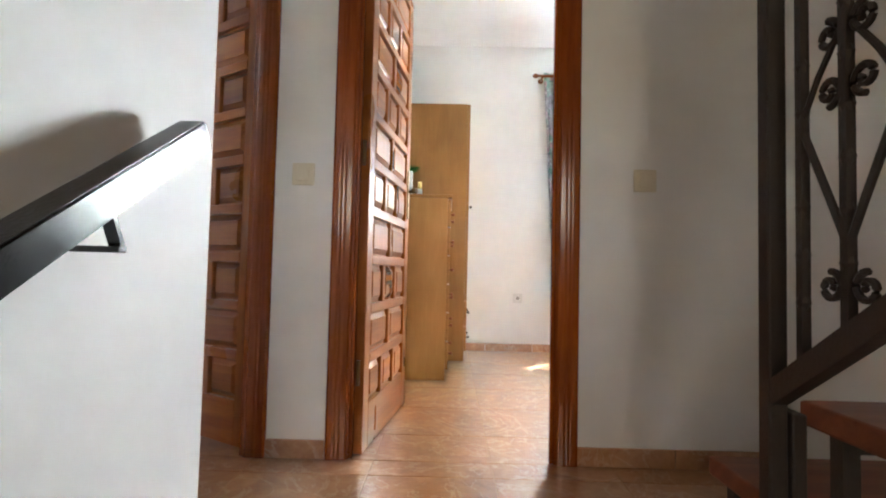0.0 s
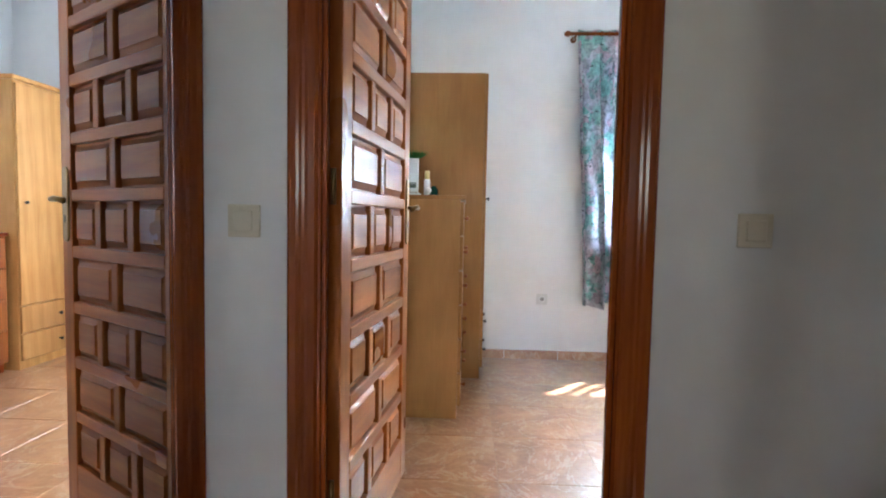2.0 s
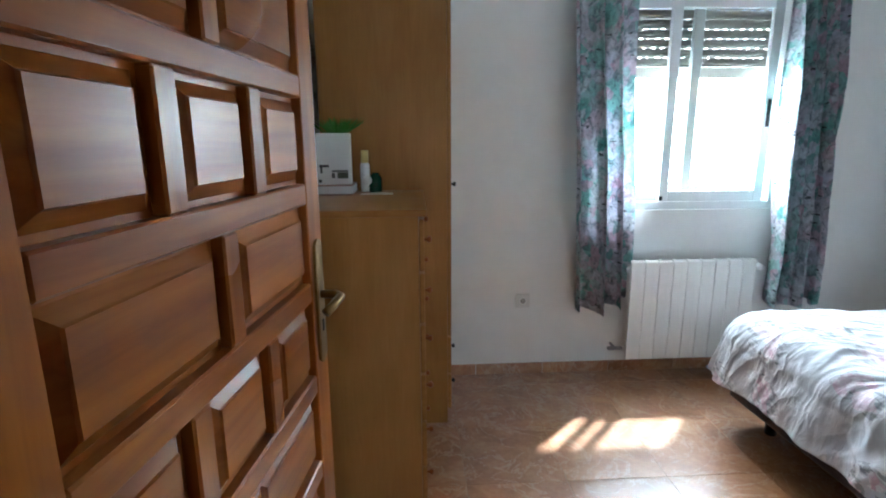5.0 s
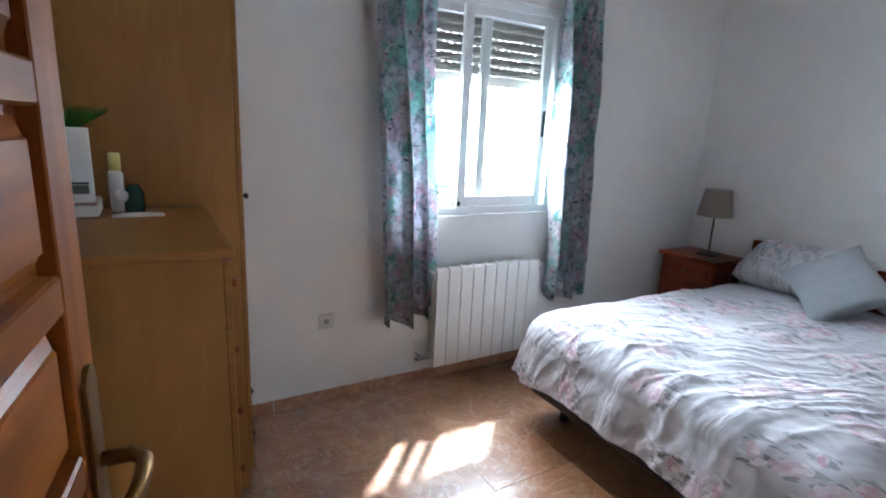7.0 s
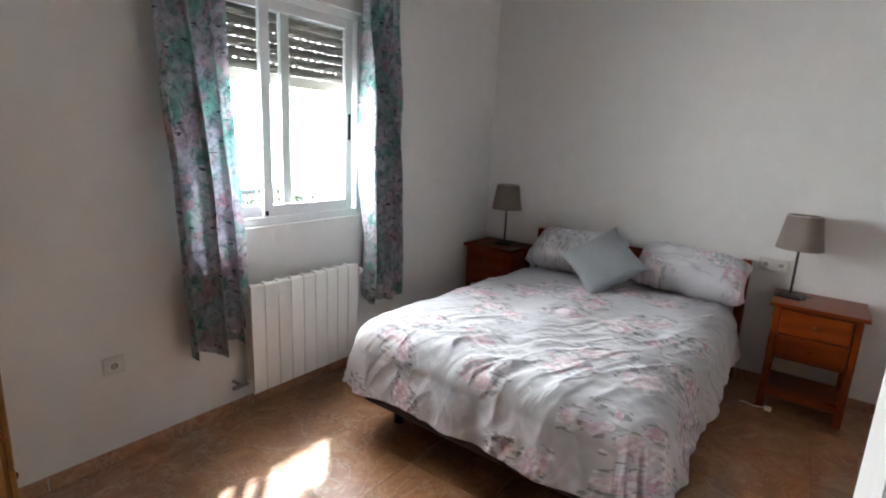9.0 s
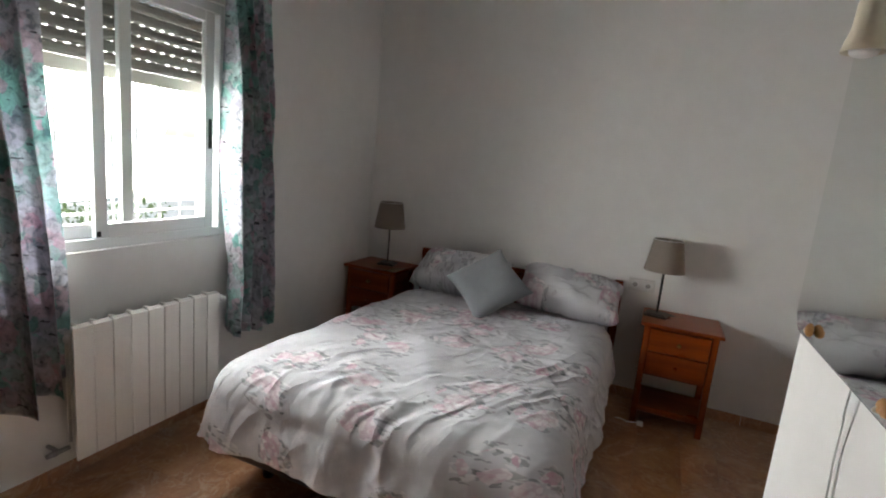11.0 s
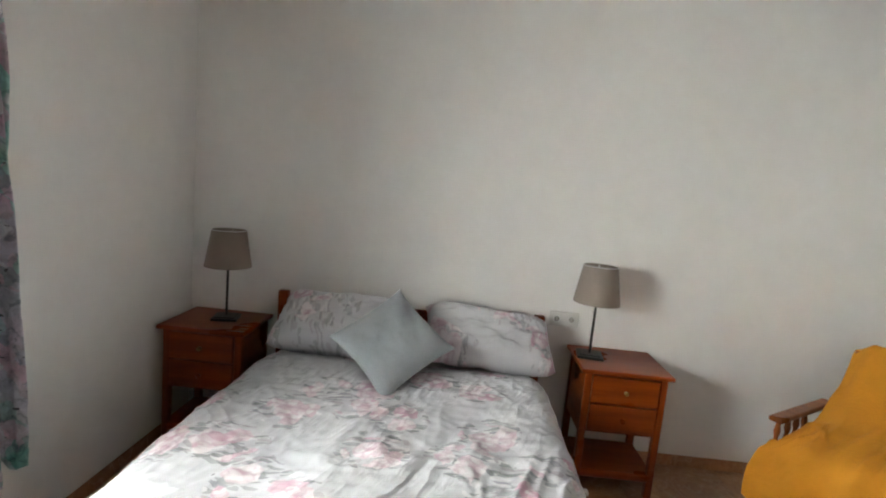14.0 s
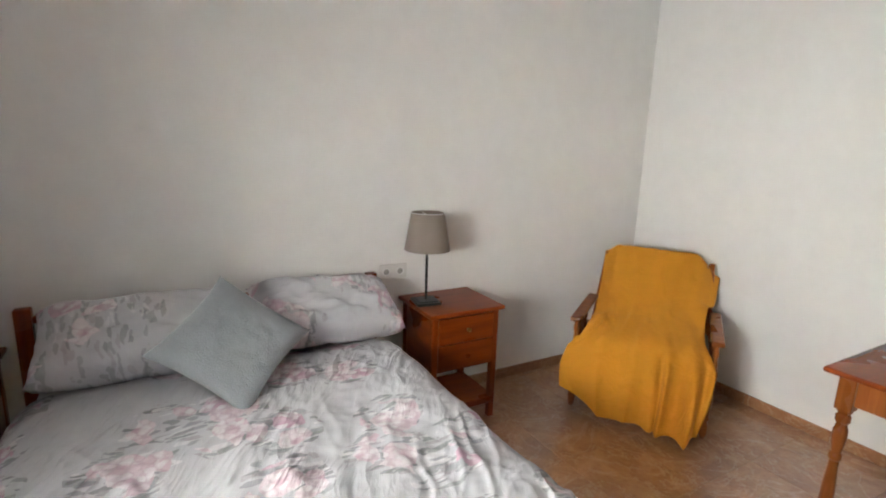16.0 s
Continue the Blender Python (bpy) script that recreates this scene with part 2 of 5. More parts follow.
    hue = steps(t, br, [(0.60, 0.40, 0.48), (0.66, 0.54, 0.585), (0.55, 0.33, 0.42), (0.69, 0.60, 0.63), (0.63, 0.47, 0.535)])
    petal = mix(t, ramp(t, ap, [(0.25, (0.0,) * 3), (0.75, (1.0,) * 3)]), hue, (0.73, 0.685, 0.70))
    petal = mix(t, ramp(t, dp, [(0.40, (0.0,) * 3), (0.62, (0.6,) * 3)]), petal, (0.48, 0.33, 0.40))
    petal = mix(t, ramp(t, dr, [(0.04, (0.6,) * 3), (0.20, (0.0,) * 3)]), petal, (0.50, 0.25, 0.35))
    col = mix(t, math_of(t, "MULTIPLY", rose, 0.80), col, petal)
    v0 = v3
    finish_cloth(t, s, col, v0, 0.0, 700, 0.08)
    # small drawn creases, running aslant over the bed
    turn = t.nodes.new("ShaderNodeMapping")
    turn.inputs["Rotation"].default_value = (0, 0, 0.51)
    t.links.new(v0, turn.inputs["Vector"])
    size = t.nodes.new("ShaderNodeMapping")
    size.inputs["Scale"].default_value = (0.26, 1.0, 0.35)
    t.links.new(wobble(t, turn.outputs[0], 3.0, 0.10), size.inputs["Vector"])
    n1 = noise_of(t, size.outputs[0], 10.0, 2, 0.45, 0.5)
    n2 = noise_of(t, size.outputs[0], 34.0, 3, 0.5, 0.4)
    ridge1 = math_of(t, "SUBTRACT", 1.0, math_of(t, "MULTIPLY", math_of(t, "ABSOLUTE", math_of(t, "SUBTRACT", n1, 0.5)), 5.0))
    ridge2 = math_of(t, "SUBTRACT", 1.0, math_of(t, "MULTIPLY", math_of(t, "ABSOLUTE", math_of(t, "SUBTRACT", n2, 0.5)), 5.0))
    where = ramp(t, noise_of(t, v0, 2.3, 2), [(0.40, (0.1,) * 3), (0.62, (1, 1, 1))])
    hgt = math_of(t, "MULTIPLY", where, math_of(t, "ADD", math_of(t, "MAXIMUM", ridge1, 0.0), math_of(t, "MULTIPLY", math_of(t, "MAXIMUM", ridge2, 0.0), 0.13)))
    bump(t, s, hgt, 0.75, 0.003 if pillow else 0.019)
    return m


def cloth(name, c, scale=350.0, rough=0.9, weave=0.4, sheen=0.3, var=0.14, crumple=0.0):
    """Woven plain cloth."""
    m, t, s = nodes_of(name)
    v = coords(t)
    w1 = node(t, "ShaderNodeTexVoronoi", Scale=scale)
    t.links.new(v, w1.inputs["Vector"])
    big = noise_of(t, v, 6, 4)
    dark, light = tuple(x * (1 - var) for x in c), tuple(min(1, x * (1 + var)) for x in c)
    col = mix(t, 0.5, ramp(t, w1.outputs["Distance"], [(0.1, light), (0.7, dark)]), ramp(t, big, [(0.3, dark), (0.7, light)]))
    t.links.new(col, s.inputs["Base Color"])
    s.inputs["Roughness"].default_value = rough
    s.inputs["Sheen Weight"].default_value = sheen
    if crumple:
        c1 = math_of(t, "ABSOLUTE", math_of(t, "SUBTRACT", noise_of(t, v, 7.0, 4, 0.5, 0.8), 0.5))
        bump(t, s, math_of(t, "SUBTRACT", math_of(t, "MULTIPLY", w1.outputs["Distance"], 0.05), math_of(t, "MULTIPLY", c1, 3.0)), crumple, 0.02)
    else:
        bump(t, s, w1.outputs["Distance"], weave, 0.003)
    return m


def pane_glass(name):
    m, t, s = nodes_of(name)
    s.inputs["Base Color"].default_value = (0.97, 1, 0.985, 1)
    s.inputs["Transmission Weight"].default_value = 1.0
    s.inputs["Roughness"].default_value = 0.0
    s.inputs["IOR"].default_value = 1.05
    return m


M_WALL = wall_paint("white_wall_paint", (0.79, 0.785, 0.77))
M_CEIL = wall_paint("white_ceiling_paint", (0.85, 0.85, 0.84))
M_TILE = floor_tile("brown_marbled_ceramic")
M_GROUT = plain("beige_grout", (0.36, 0.22, 0.13), 0.85)
M_SKIRT = floor_tile("skirting_ceramic")
M_DOOR = wood("varnished_pine", (0.215, 0.058, 0.007), (0.38, 0.128, 0.018), "z", 0.32, coat=0.1)
M_DOORX = wood("varnished_pine_across", (0.215, 0.058, 0.007), (0.38, 0.128, 0.018), "y", 0.32, coat=0.1)
M_TRIM = wood("varnished_trim", (0.20, 0.038, 0.003), (0.34, 0.078, 0.007), "z", 0.20, coat=0.4)
M_BEECH = wood("beech_laminate", (0.30, 0.146, 0.040), (0.365, 0.184, 0.055), "z", 0.42, grain=30, coat=0.05, bumpy=0.05)
M_BEECHY = wood("beech_laminate_edge", (0.31, 0.145, 0.038), (0.375, 0.184, 0.053), "y", 0.4, grain=30, coat=0.05, bumpy=0.05)
M_PINE2 = wood("honey_pine", (0.46, 0.22, 0.06), (0.62, 0.34, 0.11), "z", 0.35)
M_RED = wood("red_brown_pine", (0.155, 0.024, 0.002), (0.27, 0.052, 0.005), "y", 0.30, coat=0.12)
M_REDZ = wood("red_brown_pine_upright", (0.145, 0.022, 0.002), (0.25, 0.047, 0.005), "z", 0.30, coat=0.12)
M_CHAIRW = wood("orange_pine", (0.20, 0.056, 0.012), (0.34, 0.115, 0.028), "z", 0.3)
M_STEP = floor_tile("stair_ceramic")
M_TREAD = wood("stained_tread", (0.13, 0.035, 0.016), (0.21, 0.065, 0.03), "x", 0.35)
M_IRON = plain("brown_black_iron", (0.018, 0.011, 0.008), 0.5, 0.0, bumpy=0.4)
M_BLACK = plain("black_gloss_paint", (0.012, 0.012, 0.013), 0.16, 0.0, bumpy=0.28, scale=32)
M_PLATE = plain("greyed_white_plastic", (0.67, 0.665, 0.64), 0.4, 0.0, var=0.04, bumpy=0.02)
M_WELL = plain("socket_shade", (0.36, 0.35, 0.33), 0.6)
M_BLACKM = plain("black_metal", (0.018, 0.018, 0.018), 0.4, 0.4)
M_BARS = plain("grey_painted_iron", (0.30, 0.30, 0.29), 0.5)
M_BRASS = plain("worn_brass", (0.24, 0.15, 0.06), 0.36, 1.0)
M_STEEL = plain("grey_steel", (0.32, 0.32, 0.33), 0.35, 1.0)
M_ALU = plain("white_lacquered_aluminium", (0.80, 0.82, 0.83), 0.35, 0.0, var=0.04, bumpy=0.02)
M_RAD = plain("white_enamel", (0.80, 0.79, 0.76), 0.34, 0.0, var=0.05, bumpy=0.03)
M_PLAST = plain("cream_plastic", (0.66, 0.60, 0.47), 0.4, 0.0, var=0.05, bumpy=0.02)
M_WHITEP = plain("white_plastic", (0.80, 0.80, 0.79), 0.35, 0.0, var=0.04, bumpy=0.02)
M_SHUT = plain("grey_shutter_slat", (0.33, 0.305, 0.275), 0.5, 0.0, var=0.08)
M_SHUTB = plain("cream_shutter_rail", (0.66, 0.62, 0.55), 0.5, 0.0, var=0.06)
M_CURT = curtain_cloth("floral_curtain_cloth")
M_DUVET = duvet_cloth("floral_duvet_cotton")
M_PILLOW = duvet_cloth("floral_pillow_cotton", True)
M_GREYCL = cloth("grey_woven_cushion", (0.245, 0.268, 0.285), 210, weave=0.6, var=0.10)
M_THROW = cloth("mustard_knit", (0.58, 0.238, 0.012), 420, weave=0.3, sheen=0.0, crumple=0.32)
M_SHADE = cloth("taupe_lampshade_linen", (0.235, 0.195, 0.165), 700, weave=0.25, sheen=0.1)
M_DARKBASE = cloth("dark_brown_bed_base", (0.045, 0.028, 0.022), 300, weave=0.3)
M_MATT = cloth("white_mattress", (0.7, 0.7, 0.69), 300)
M_GLASS = pane_glass("window_glass")
M_MIRROR, _t, _s = nodes_of("mirror_silver")
_s.inputs["Base Color"].default_value = (0.86, 0.89, 0.87, 1)
_s.inputs["Metallic"].default_value = 1.0
_s.inputs["Roughness"].default_value = 0.02
M_PAPER = plain("white_card", (0.78, 0.79, 0.80), 0.55, var=0.04, bumpy=0.02)
M_BOOKC = plain("dull_pink_book", (0.42, 0.30, 0.26), 0.6)
M_GREEN = plain("green_plant", (0.05, 0.19, 0.02), 0.6)
M_BOTTLE = plain("dark_green_glass", (0.012, 0.06, 0.035), 0.15)
M_YELLOW = plain("yellow_cap", (0.68, 0.56, 0.20), 0.4)
M_SHELL = plain("amber_shell", (0.45, 0.22, 0.07), 0.35)
M_GREYPRINT = plain("dark_print", (0.07, 0.07, 0.08), 0.5)
M_STICK = plain("green_grey_pole", (0.10, 0.115, 0.09), 0.45)
M_HOUSE = plain("sunlit_render", (0.82, 0.81, 0.79), 0.8)
M_ROOF = plain("clay_roof", (0.58, 0.46, 0.38), 0.8)
M_GROUND = plain("pale_gravel", (0.46, 0.43, 0.37), 0.9)
# leaf green paled: the glare outside is put into the colour
M_HEDGE = plain("hedge_green", (0.17, 0.24, 0.10), 0.7)
M_DARKGL = plain("dark_window", (0.42, 0.46, 0.50), 0.3)


# ---- building tools ----
def obj(name, bm, mat, parent=None, m=None, smooth=False, label="", mods=()):
    me = bpy.data.meshes.new(name)
    bm.normal_update()
    bm.to_mesh(me)
    bm.free()
    if smooth:
        me.polygons.foreach_set("use_smooth", [True] * len(me.polygons))
    me.materials.append(mat)
    ob = new(name, me)
    if parent:
        ob.parent = parent
    if m is not None:
        ob.matrix_basis = m
    if label:
        ob["label"] = label
    return ob


def part(name, bm, mat, parent, label="", smooth=False, m=None):
    return obj(name, bm, mat, parent, m, smooth, label)


def thing(name, m, label, category, group="", kind=""):
    ob = new(name)
    ob.empty_display_size = 0.1
    ob.matrix_basis = m
    return tagged(ob, label, category, group, kind)


def box(bm, x0, x1, y0, y1, z0, z1, bev=0.0, seg=1):
    m = Matrix.Translation(((x0 + x1) / 2, (y0 + y1) / 2, (z0 + z1) / 2)) @ Matrix.Diagonal((abs(x1 - x0), abs(y1 - y0), abs(z1 - z0), 1))
    vs = bmesh.ops.create_cube(bm, size=1.0, matrix=m)["verts"]
    if bev:
        es = {e for v in vs for e in v.link_edges}
        bmesh.ops.bevel(bm, geom=list(es), offset=bev, segments=seg, affect="EDGES", profile=0.5)
    return bm


def boxm(*a, **k):
    return box(bmesh.new(), *a, **k)


def rod(bm, p0, p1, r0, r1=None, seg=12):
    p0, p1 = Vector(p0), Vector(p1)
    d = p1 - p0
    m = Matrix.Translation((p0 + p1) / 2) @ d.to_track_quat("Z", "Y").to_matrix().to_4x4()
    bmesh.ops.create_cone(bm, cap_ends=True, segments=seg, radius1=r0, radius2=r0 if r1 is None else r1, depth=d.length, matrix=m)
    return bm


def lathe(bm, prof, at=(0, 0, 0), seg=20, m=None):
    """A turned body from (radius, height) pairs."""
    rings = []
    for r, z in prof:
        ring = [Vector((at[0] + r * math.cos(2 * math.pi * i / seg), at[1] + r * math.sin(2 * math.pi * i / seg), at[2] + z)) for i in range(seg)]
        rings.append([bm.verts.new(m @ p if m else p) for p in ring])
    for a, b in zip(rings, rings[1:]):
        for i in range(seg):
            bm.faces.new((a[i], a[(i + 1) % seg], b[(i + 1) % seg], b[i]))
    bm.faces.new(list(reversed(rings[0])))
    bm.faces.new(rings[-1])
    return bm


def tube(bm, pts, r, seg=8):
    """A bent bar through points."""
    pts = [Vector(p) for p in pts]
    rings = []
    for i, p in enumerate(pts):
        d = (pts[min(i + 1, len(pts) - 1)] - pts[max(i - 1, 0)]).normalized()
        q = d.to_track_quat("Z", "Y")
        rings.append([bm.verts.new(p + q @ Vector((r * math.cos(2 * math.pi * k / seg), r * math.sin(2 * math.pi * k / seg), 0))) for k in range(seg)])
    for a, b in zip(rings, rings[1:]):
        for k in range(seg):
            bm.faces.new((a[k], a[(k + 1) % seg], b[(k + 1) % seg], b[k]))
    bm.faces.new(list(reversed(rings[0])))
    bm.faces.new(rings[-1])
    return bm


def sheet(fn, nu, nv, thick=0.0):
    """A cloth surface from fn(u, v), with thickness under it."""
    bm = bmesh.new()
    g = [[bm.verts.new(fn(i / nu, j / nv)) for j in range(nv + 1)] for i in range(nu + 1)]
    for i in range(nu):
        for j in range(nv):
            bm.faces.new((g[i][j], g[i + 1][j], g[i + 1][j + 1], g[i][j + 1]))
    if thick:
        bm.normal_update()
        h = [[bm.verts.new(v.co - v.normal * thick) for v in row] for row in g]
        for i in range(nu):
            for j in range(nv):
                bm.faces.new((h[i][j], h[i][j + 1], h[i + 1][j + 1], h[i + 1][j]))
        rim = [(i, 0) for i in range(nu)] + [(nu, j) for j in range(nv)] + [(i, nv) for i in range(nu, 0, -1)] + [(0, j) for j in range(nv, 0, -1)]
        for (i, j), (k, l) in zip(rim, rim[1:] + rim[:1]):
            bm.faces.new((g[i][j], h[i][j], h[k][l], g[k][l]))
    return bm


def smooth01(x, a, b):
    x = min(1.0, max(0.0, (x - a) / (b - a)))
    return x * x * (3 - 2 * x)


# ---- plan (metres) ----
XE, YN, YS, XW = 3.975, 4.762, 0.765, 0.0        # bedroom faces
YL, YI = 2.262, 2.318                            # landing face and bedroom face of the door wall
XB, XL = 1.70, 1.62                              # bedroom face and landing face of the stair block
ZC = 2.62                                       # ceiling
YOUT = 5.02                                      # outer face of the window wall
DOOR_Z = 2.06
D2 = (0.056, 0.938)                              # outer edges of the trims
D1 = (-1.03, -0.155)
XR1 = -2.95                                      # far wall of the second room
XLW = -1.75                                      # far wall of the landing
WIN = (1.41, 2.52, 0.965, 2.13)
WIN2 = (-1.40, -0.32, 0.965, 2.13)


def wall(name, boxes, label="white painted plaster wall"):
    bm = bmesh.new()
    for b in boxes:
        box(bm, *b)
    return tagged(obj(name, bm, M_WALL), label, "wall", kind="structure")


def holed_x(x0, x1, y0, y1, z0, z1, holes):
    """Boxes of a wall along x, with holes (xa, xb, za, zb)."""
    out, x = [], x0
    for xa, xb, za, zb in sorted(holes):
        out.append((x, xa, y0, y1, z0, z1))
        if za > z0:
            out.append((xa, xb, y0, y1, z0, za))
        if zb < z1:
            out.append((xa, xb, y0, y1, zb, z1))
        x = xb
    out.append((x, x1, y0, y1, z0, z1))
    return out


T = 0.06
wall("wall_north", holed_x(XR1 - 0.2, XE + 0.2, YN, YOUT, -0.3, ZC, [WIN, WIN2]))
wall("wall_east", [(XE, XE + 0.2, YS - 0.2, YN, -0.3, ZC)])
wall("wall_south", [(XL, XE, YS - 0.2, YS, -0.3, ZC)])
wall("wall_stair_block", [(XL, XB, YS, YI, -0.3, ZC)])
wall("wall_doors", holed_x(XR1, XL, YL, YI, -0.3, ZC, [(D1[0] + T, D1[1] - T, -0.3, DOOR_Z), (D2[0] + T, D2[1] - T, -0.3, DOOR_Z)]))
wall("wall_between_rooms", [(-0.09, XW, YI, YN, -0.3, ZC)])
wall("wall_second_room", [(XR1 - 0.2, XR1, YI, YN, -0.3, ZC)])
wall("wall_landing_end", [(XLW - 0.1, XLW, 1.33, YL, -0.3, ZC + 2.4)])
wall("wall_landing_south", [(XLW, -0.084, 1.33, 1.43, -0.3, ZC + 2.4)])
wall("wall_stair_left", [(-0.084, 0.016, -2.2, 1.43, -2.2, ZC + 2.4)])
wall("wall_stair_right", [(XL, XL + 0.1, -2.2, YS - 0.2, -2.2, ZC + 2.4), (XL, XB, YS - 0.2, YL, ZC, ZC + 2.4)])
wall("wall_stair_back", holed_x(-0.084, XL + 0.1, -2.3, -2.2, -2.2, ZC + 2.4, [(0.30, 0.80, 1.20, 1.85)]))
wall("wall_upper", [(XLW - 0.1, XL, YL, YL + 0.1, ZC + 0.1, ZC + 2.4)])


def slab(name, x0, x1, y0, y1, z):
    return tagged(obj(name, boxm(x0, x1, y0, y1, z, z + 0.08), M_CEIL), "white painted ceiling", "ceiling", kind="structure")


slab("ceiling", XW, XE, YS, YN, ZC)
slab("ceiling_second_room", XR1, -0.09, YI, YN, ZC)
slab("ceiling_stairwell", XLW - 0.1, XL + 0.1, -2.3, YL + 0.1, ZC + 2.4)


# ---- floors: each tile a piece ----
PITCH, GX, GY = 0.413, 0.640, 3.786


def tile_mesh(w, d, h=0.010, bev=0.0012):
    bm = boxm(-w / 2, w / 2, -d / 2, d / 2, -h, 0)
    top = [e for e in bm.edges if all(v.co.z > -1e-5 for v in e.verts)]
    bmesh.ops.bevel(bm, geom=top, offset=bev, segments=1, affect="EDGES")
    me = bpy.data.meshes.new("tile")
    bm.to_mesh(me)
    bm.free()
    me.materials.append(M_TILE)
    return me


def tiled(name, x0, x1, y0, y1, label):
    bed = tagged(obj(name, boxm(x0, x1, y0, y1, -0.25, -0.0015), M_GROUT), label, "floor", kind="structure")
    cache = {}
    i = math.floor((x0 - GX) / PITCH)
    while GX + i * PITCH < x1 - 0.005:
        xa, xb = max(x0, GX + i * PITCH + 0.0013), min(x1, GX + (i + 1) * PITCH - 0.0013)
        j = math.floor((y0 - GY) / PITCH)
        while GY + j * PITCH < y1 - 0.005:
            ya, yb = max(y0, GY + j * PITCH + 0.0013), min(y1, GY + (j + 1) * PITCH - 0.0013)
            if xb - xa > 0.01 and yb - ya > 0.01:
                key = (round(xb - xa, 3), round(yb - ya, 3))
                if key not in cache:
                    cache[key] = tile_mesh(*key)
                ob = new("tile", cache[key])
                ob.parent = bed
                ob.matrix_basis = pose((xa + xb) / 2, (ya + yb) / 2, 0, 0, 0, 0)
            j += 1
        i += 1
    return bed


# ---- camera side stairs ----
def stair_flight():
    """The flight walked up: tiled steps under the landing."""
    for k in range(6):
        z, y1 = -0.18 * (k + 1), 1.50 - 0.28 * k
        bm = boxm(0.016, 1.02, y1 - 0.30, y1, z - 0.18, z - 0.03)
        st = tagged(obj("stair_step", bm, M_WALL), "white plastered stair step with brown tiled tread", "step", "steps up to the landing", "structure")
        part("tread", boxm(0.016, 1.02, y1 - 0.31, y1, z - 0.03, z, bev=0.006), M_STEP, st)
    tagged(obj("floor_lower_hall", boxm(-0.084, 1.72, -2.2, -0.17, -1.26, -1.08), M_STEP), "brown tiled floor at the foot of the stairs", "floor", kind="structure")
    tagged(obj("landing_edge", boxm(0.016, XL, 1.44, 1.50, -0.25, -0.006), M_STEP), "tiled edge of the landing", "floor", kind="structure")


stair_flight()


# ---- doors ----
LEAF_W, LEAF_H, LEAF_T = 0.715, 2.03, 0.040


def panel_mesh(w, h):
    """A raised and fielded panel, as deep as the leaf, seen from both sides."""
    bm = bmesh.new()
    for side in (1, -1):
        rings = []
        for inset, d in ((0.0, 0.003), (0.008, 0.003), (0.024, 0.0135), (0.026, 0.0165)):
            a, b = w / 2 - inset, h / 2 - inset
            rings.append([bm.verts.new((side * d, sy * a, sz * b)) for sy, sz in ((-1, -1), (1, -1), (1, 1), (-1, 1))])
        for r0, r1 in zip(rings, rings[1:]):
            for k in range(4):
                f = (r0[k], r0[(k + 1) % 4], r1[(k + 1) % 4], r1[k])
                bm.faces.new(f if side > 0 else f[::-1])
        bm.faces.new(rings[-1] if side > 0 else rings[-1][::-1])
    me = bpy.data.meshes.new("panel")
    bm.normal_update()
    bm.to_mesh(me)
    bm.free()
    me.materials.append(M_DOORX)
    return me


def lever(parent, y, z, flip=1):
    """Brass back plate with keyhole and a curved lever, on both faces of the leaf."""
    for s in (1, -1):
        bm = bmesh.new()
        box(bm, s * LEAF_T / 2, s * (LEAF_T / 2 + 0.006), y - 0.022, y + 0.022, z - 0.13, z + 0.10, bev=0.005, seg=2)
        lathe(bm, [(0.019, 0), (0.019, 0.005), (0.004, 0.006)], (0, 0, 0), 14, Matrix.Translation((s * LEAF_T / 2, y, z + 0.09)) @ pose(0, 0, 0, 0, s * 90, 0))
        lathe(bm, [(0.019, 0), (0.019, 0.005), (0.004, 0.006)], (0, 0, 0), 14, Matrix.Translation((s * LEAF_T / 2, y, z - 0.12)) @ pose(0, 0, 0, 0, s * 90, 0))
        plate = part("handle_plate", bm, M_BRASS, parent, "worn brass back plate")
        bm = bmesh.new()
        x = s * (LEAF_T / 2)
        tube(bm, [(x, y, z), (x + s * 0.035, y, z), (x + s * 0.047, y - flip * 0.012, z), (x + s * 0.05, y - flip * 0.04, z + 0.003), (x + s * 0.047, y - flip * 0.068, z - 0.001),
                  (x + s * 0.040, y - flip * 0.086, z - 0.008)], 0.0085, 10)
        part("lever", bm, M_BRASS, plate, "curved brass lever", smooth=True)
        bm = boxm(x, x + s * 0.0075, y - 0.005, y + 0.005, z - 0.075, z - 0.05, bev=0.002)
        part("keyhole", bm, M_BLACKM, plate)


ROWS_OF_PANELS = (3, 2, 3, 2, 3, 2, 3, 2, 3, 2)


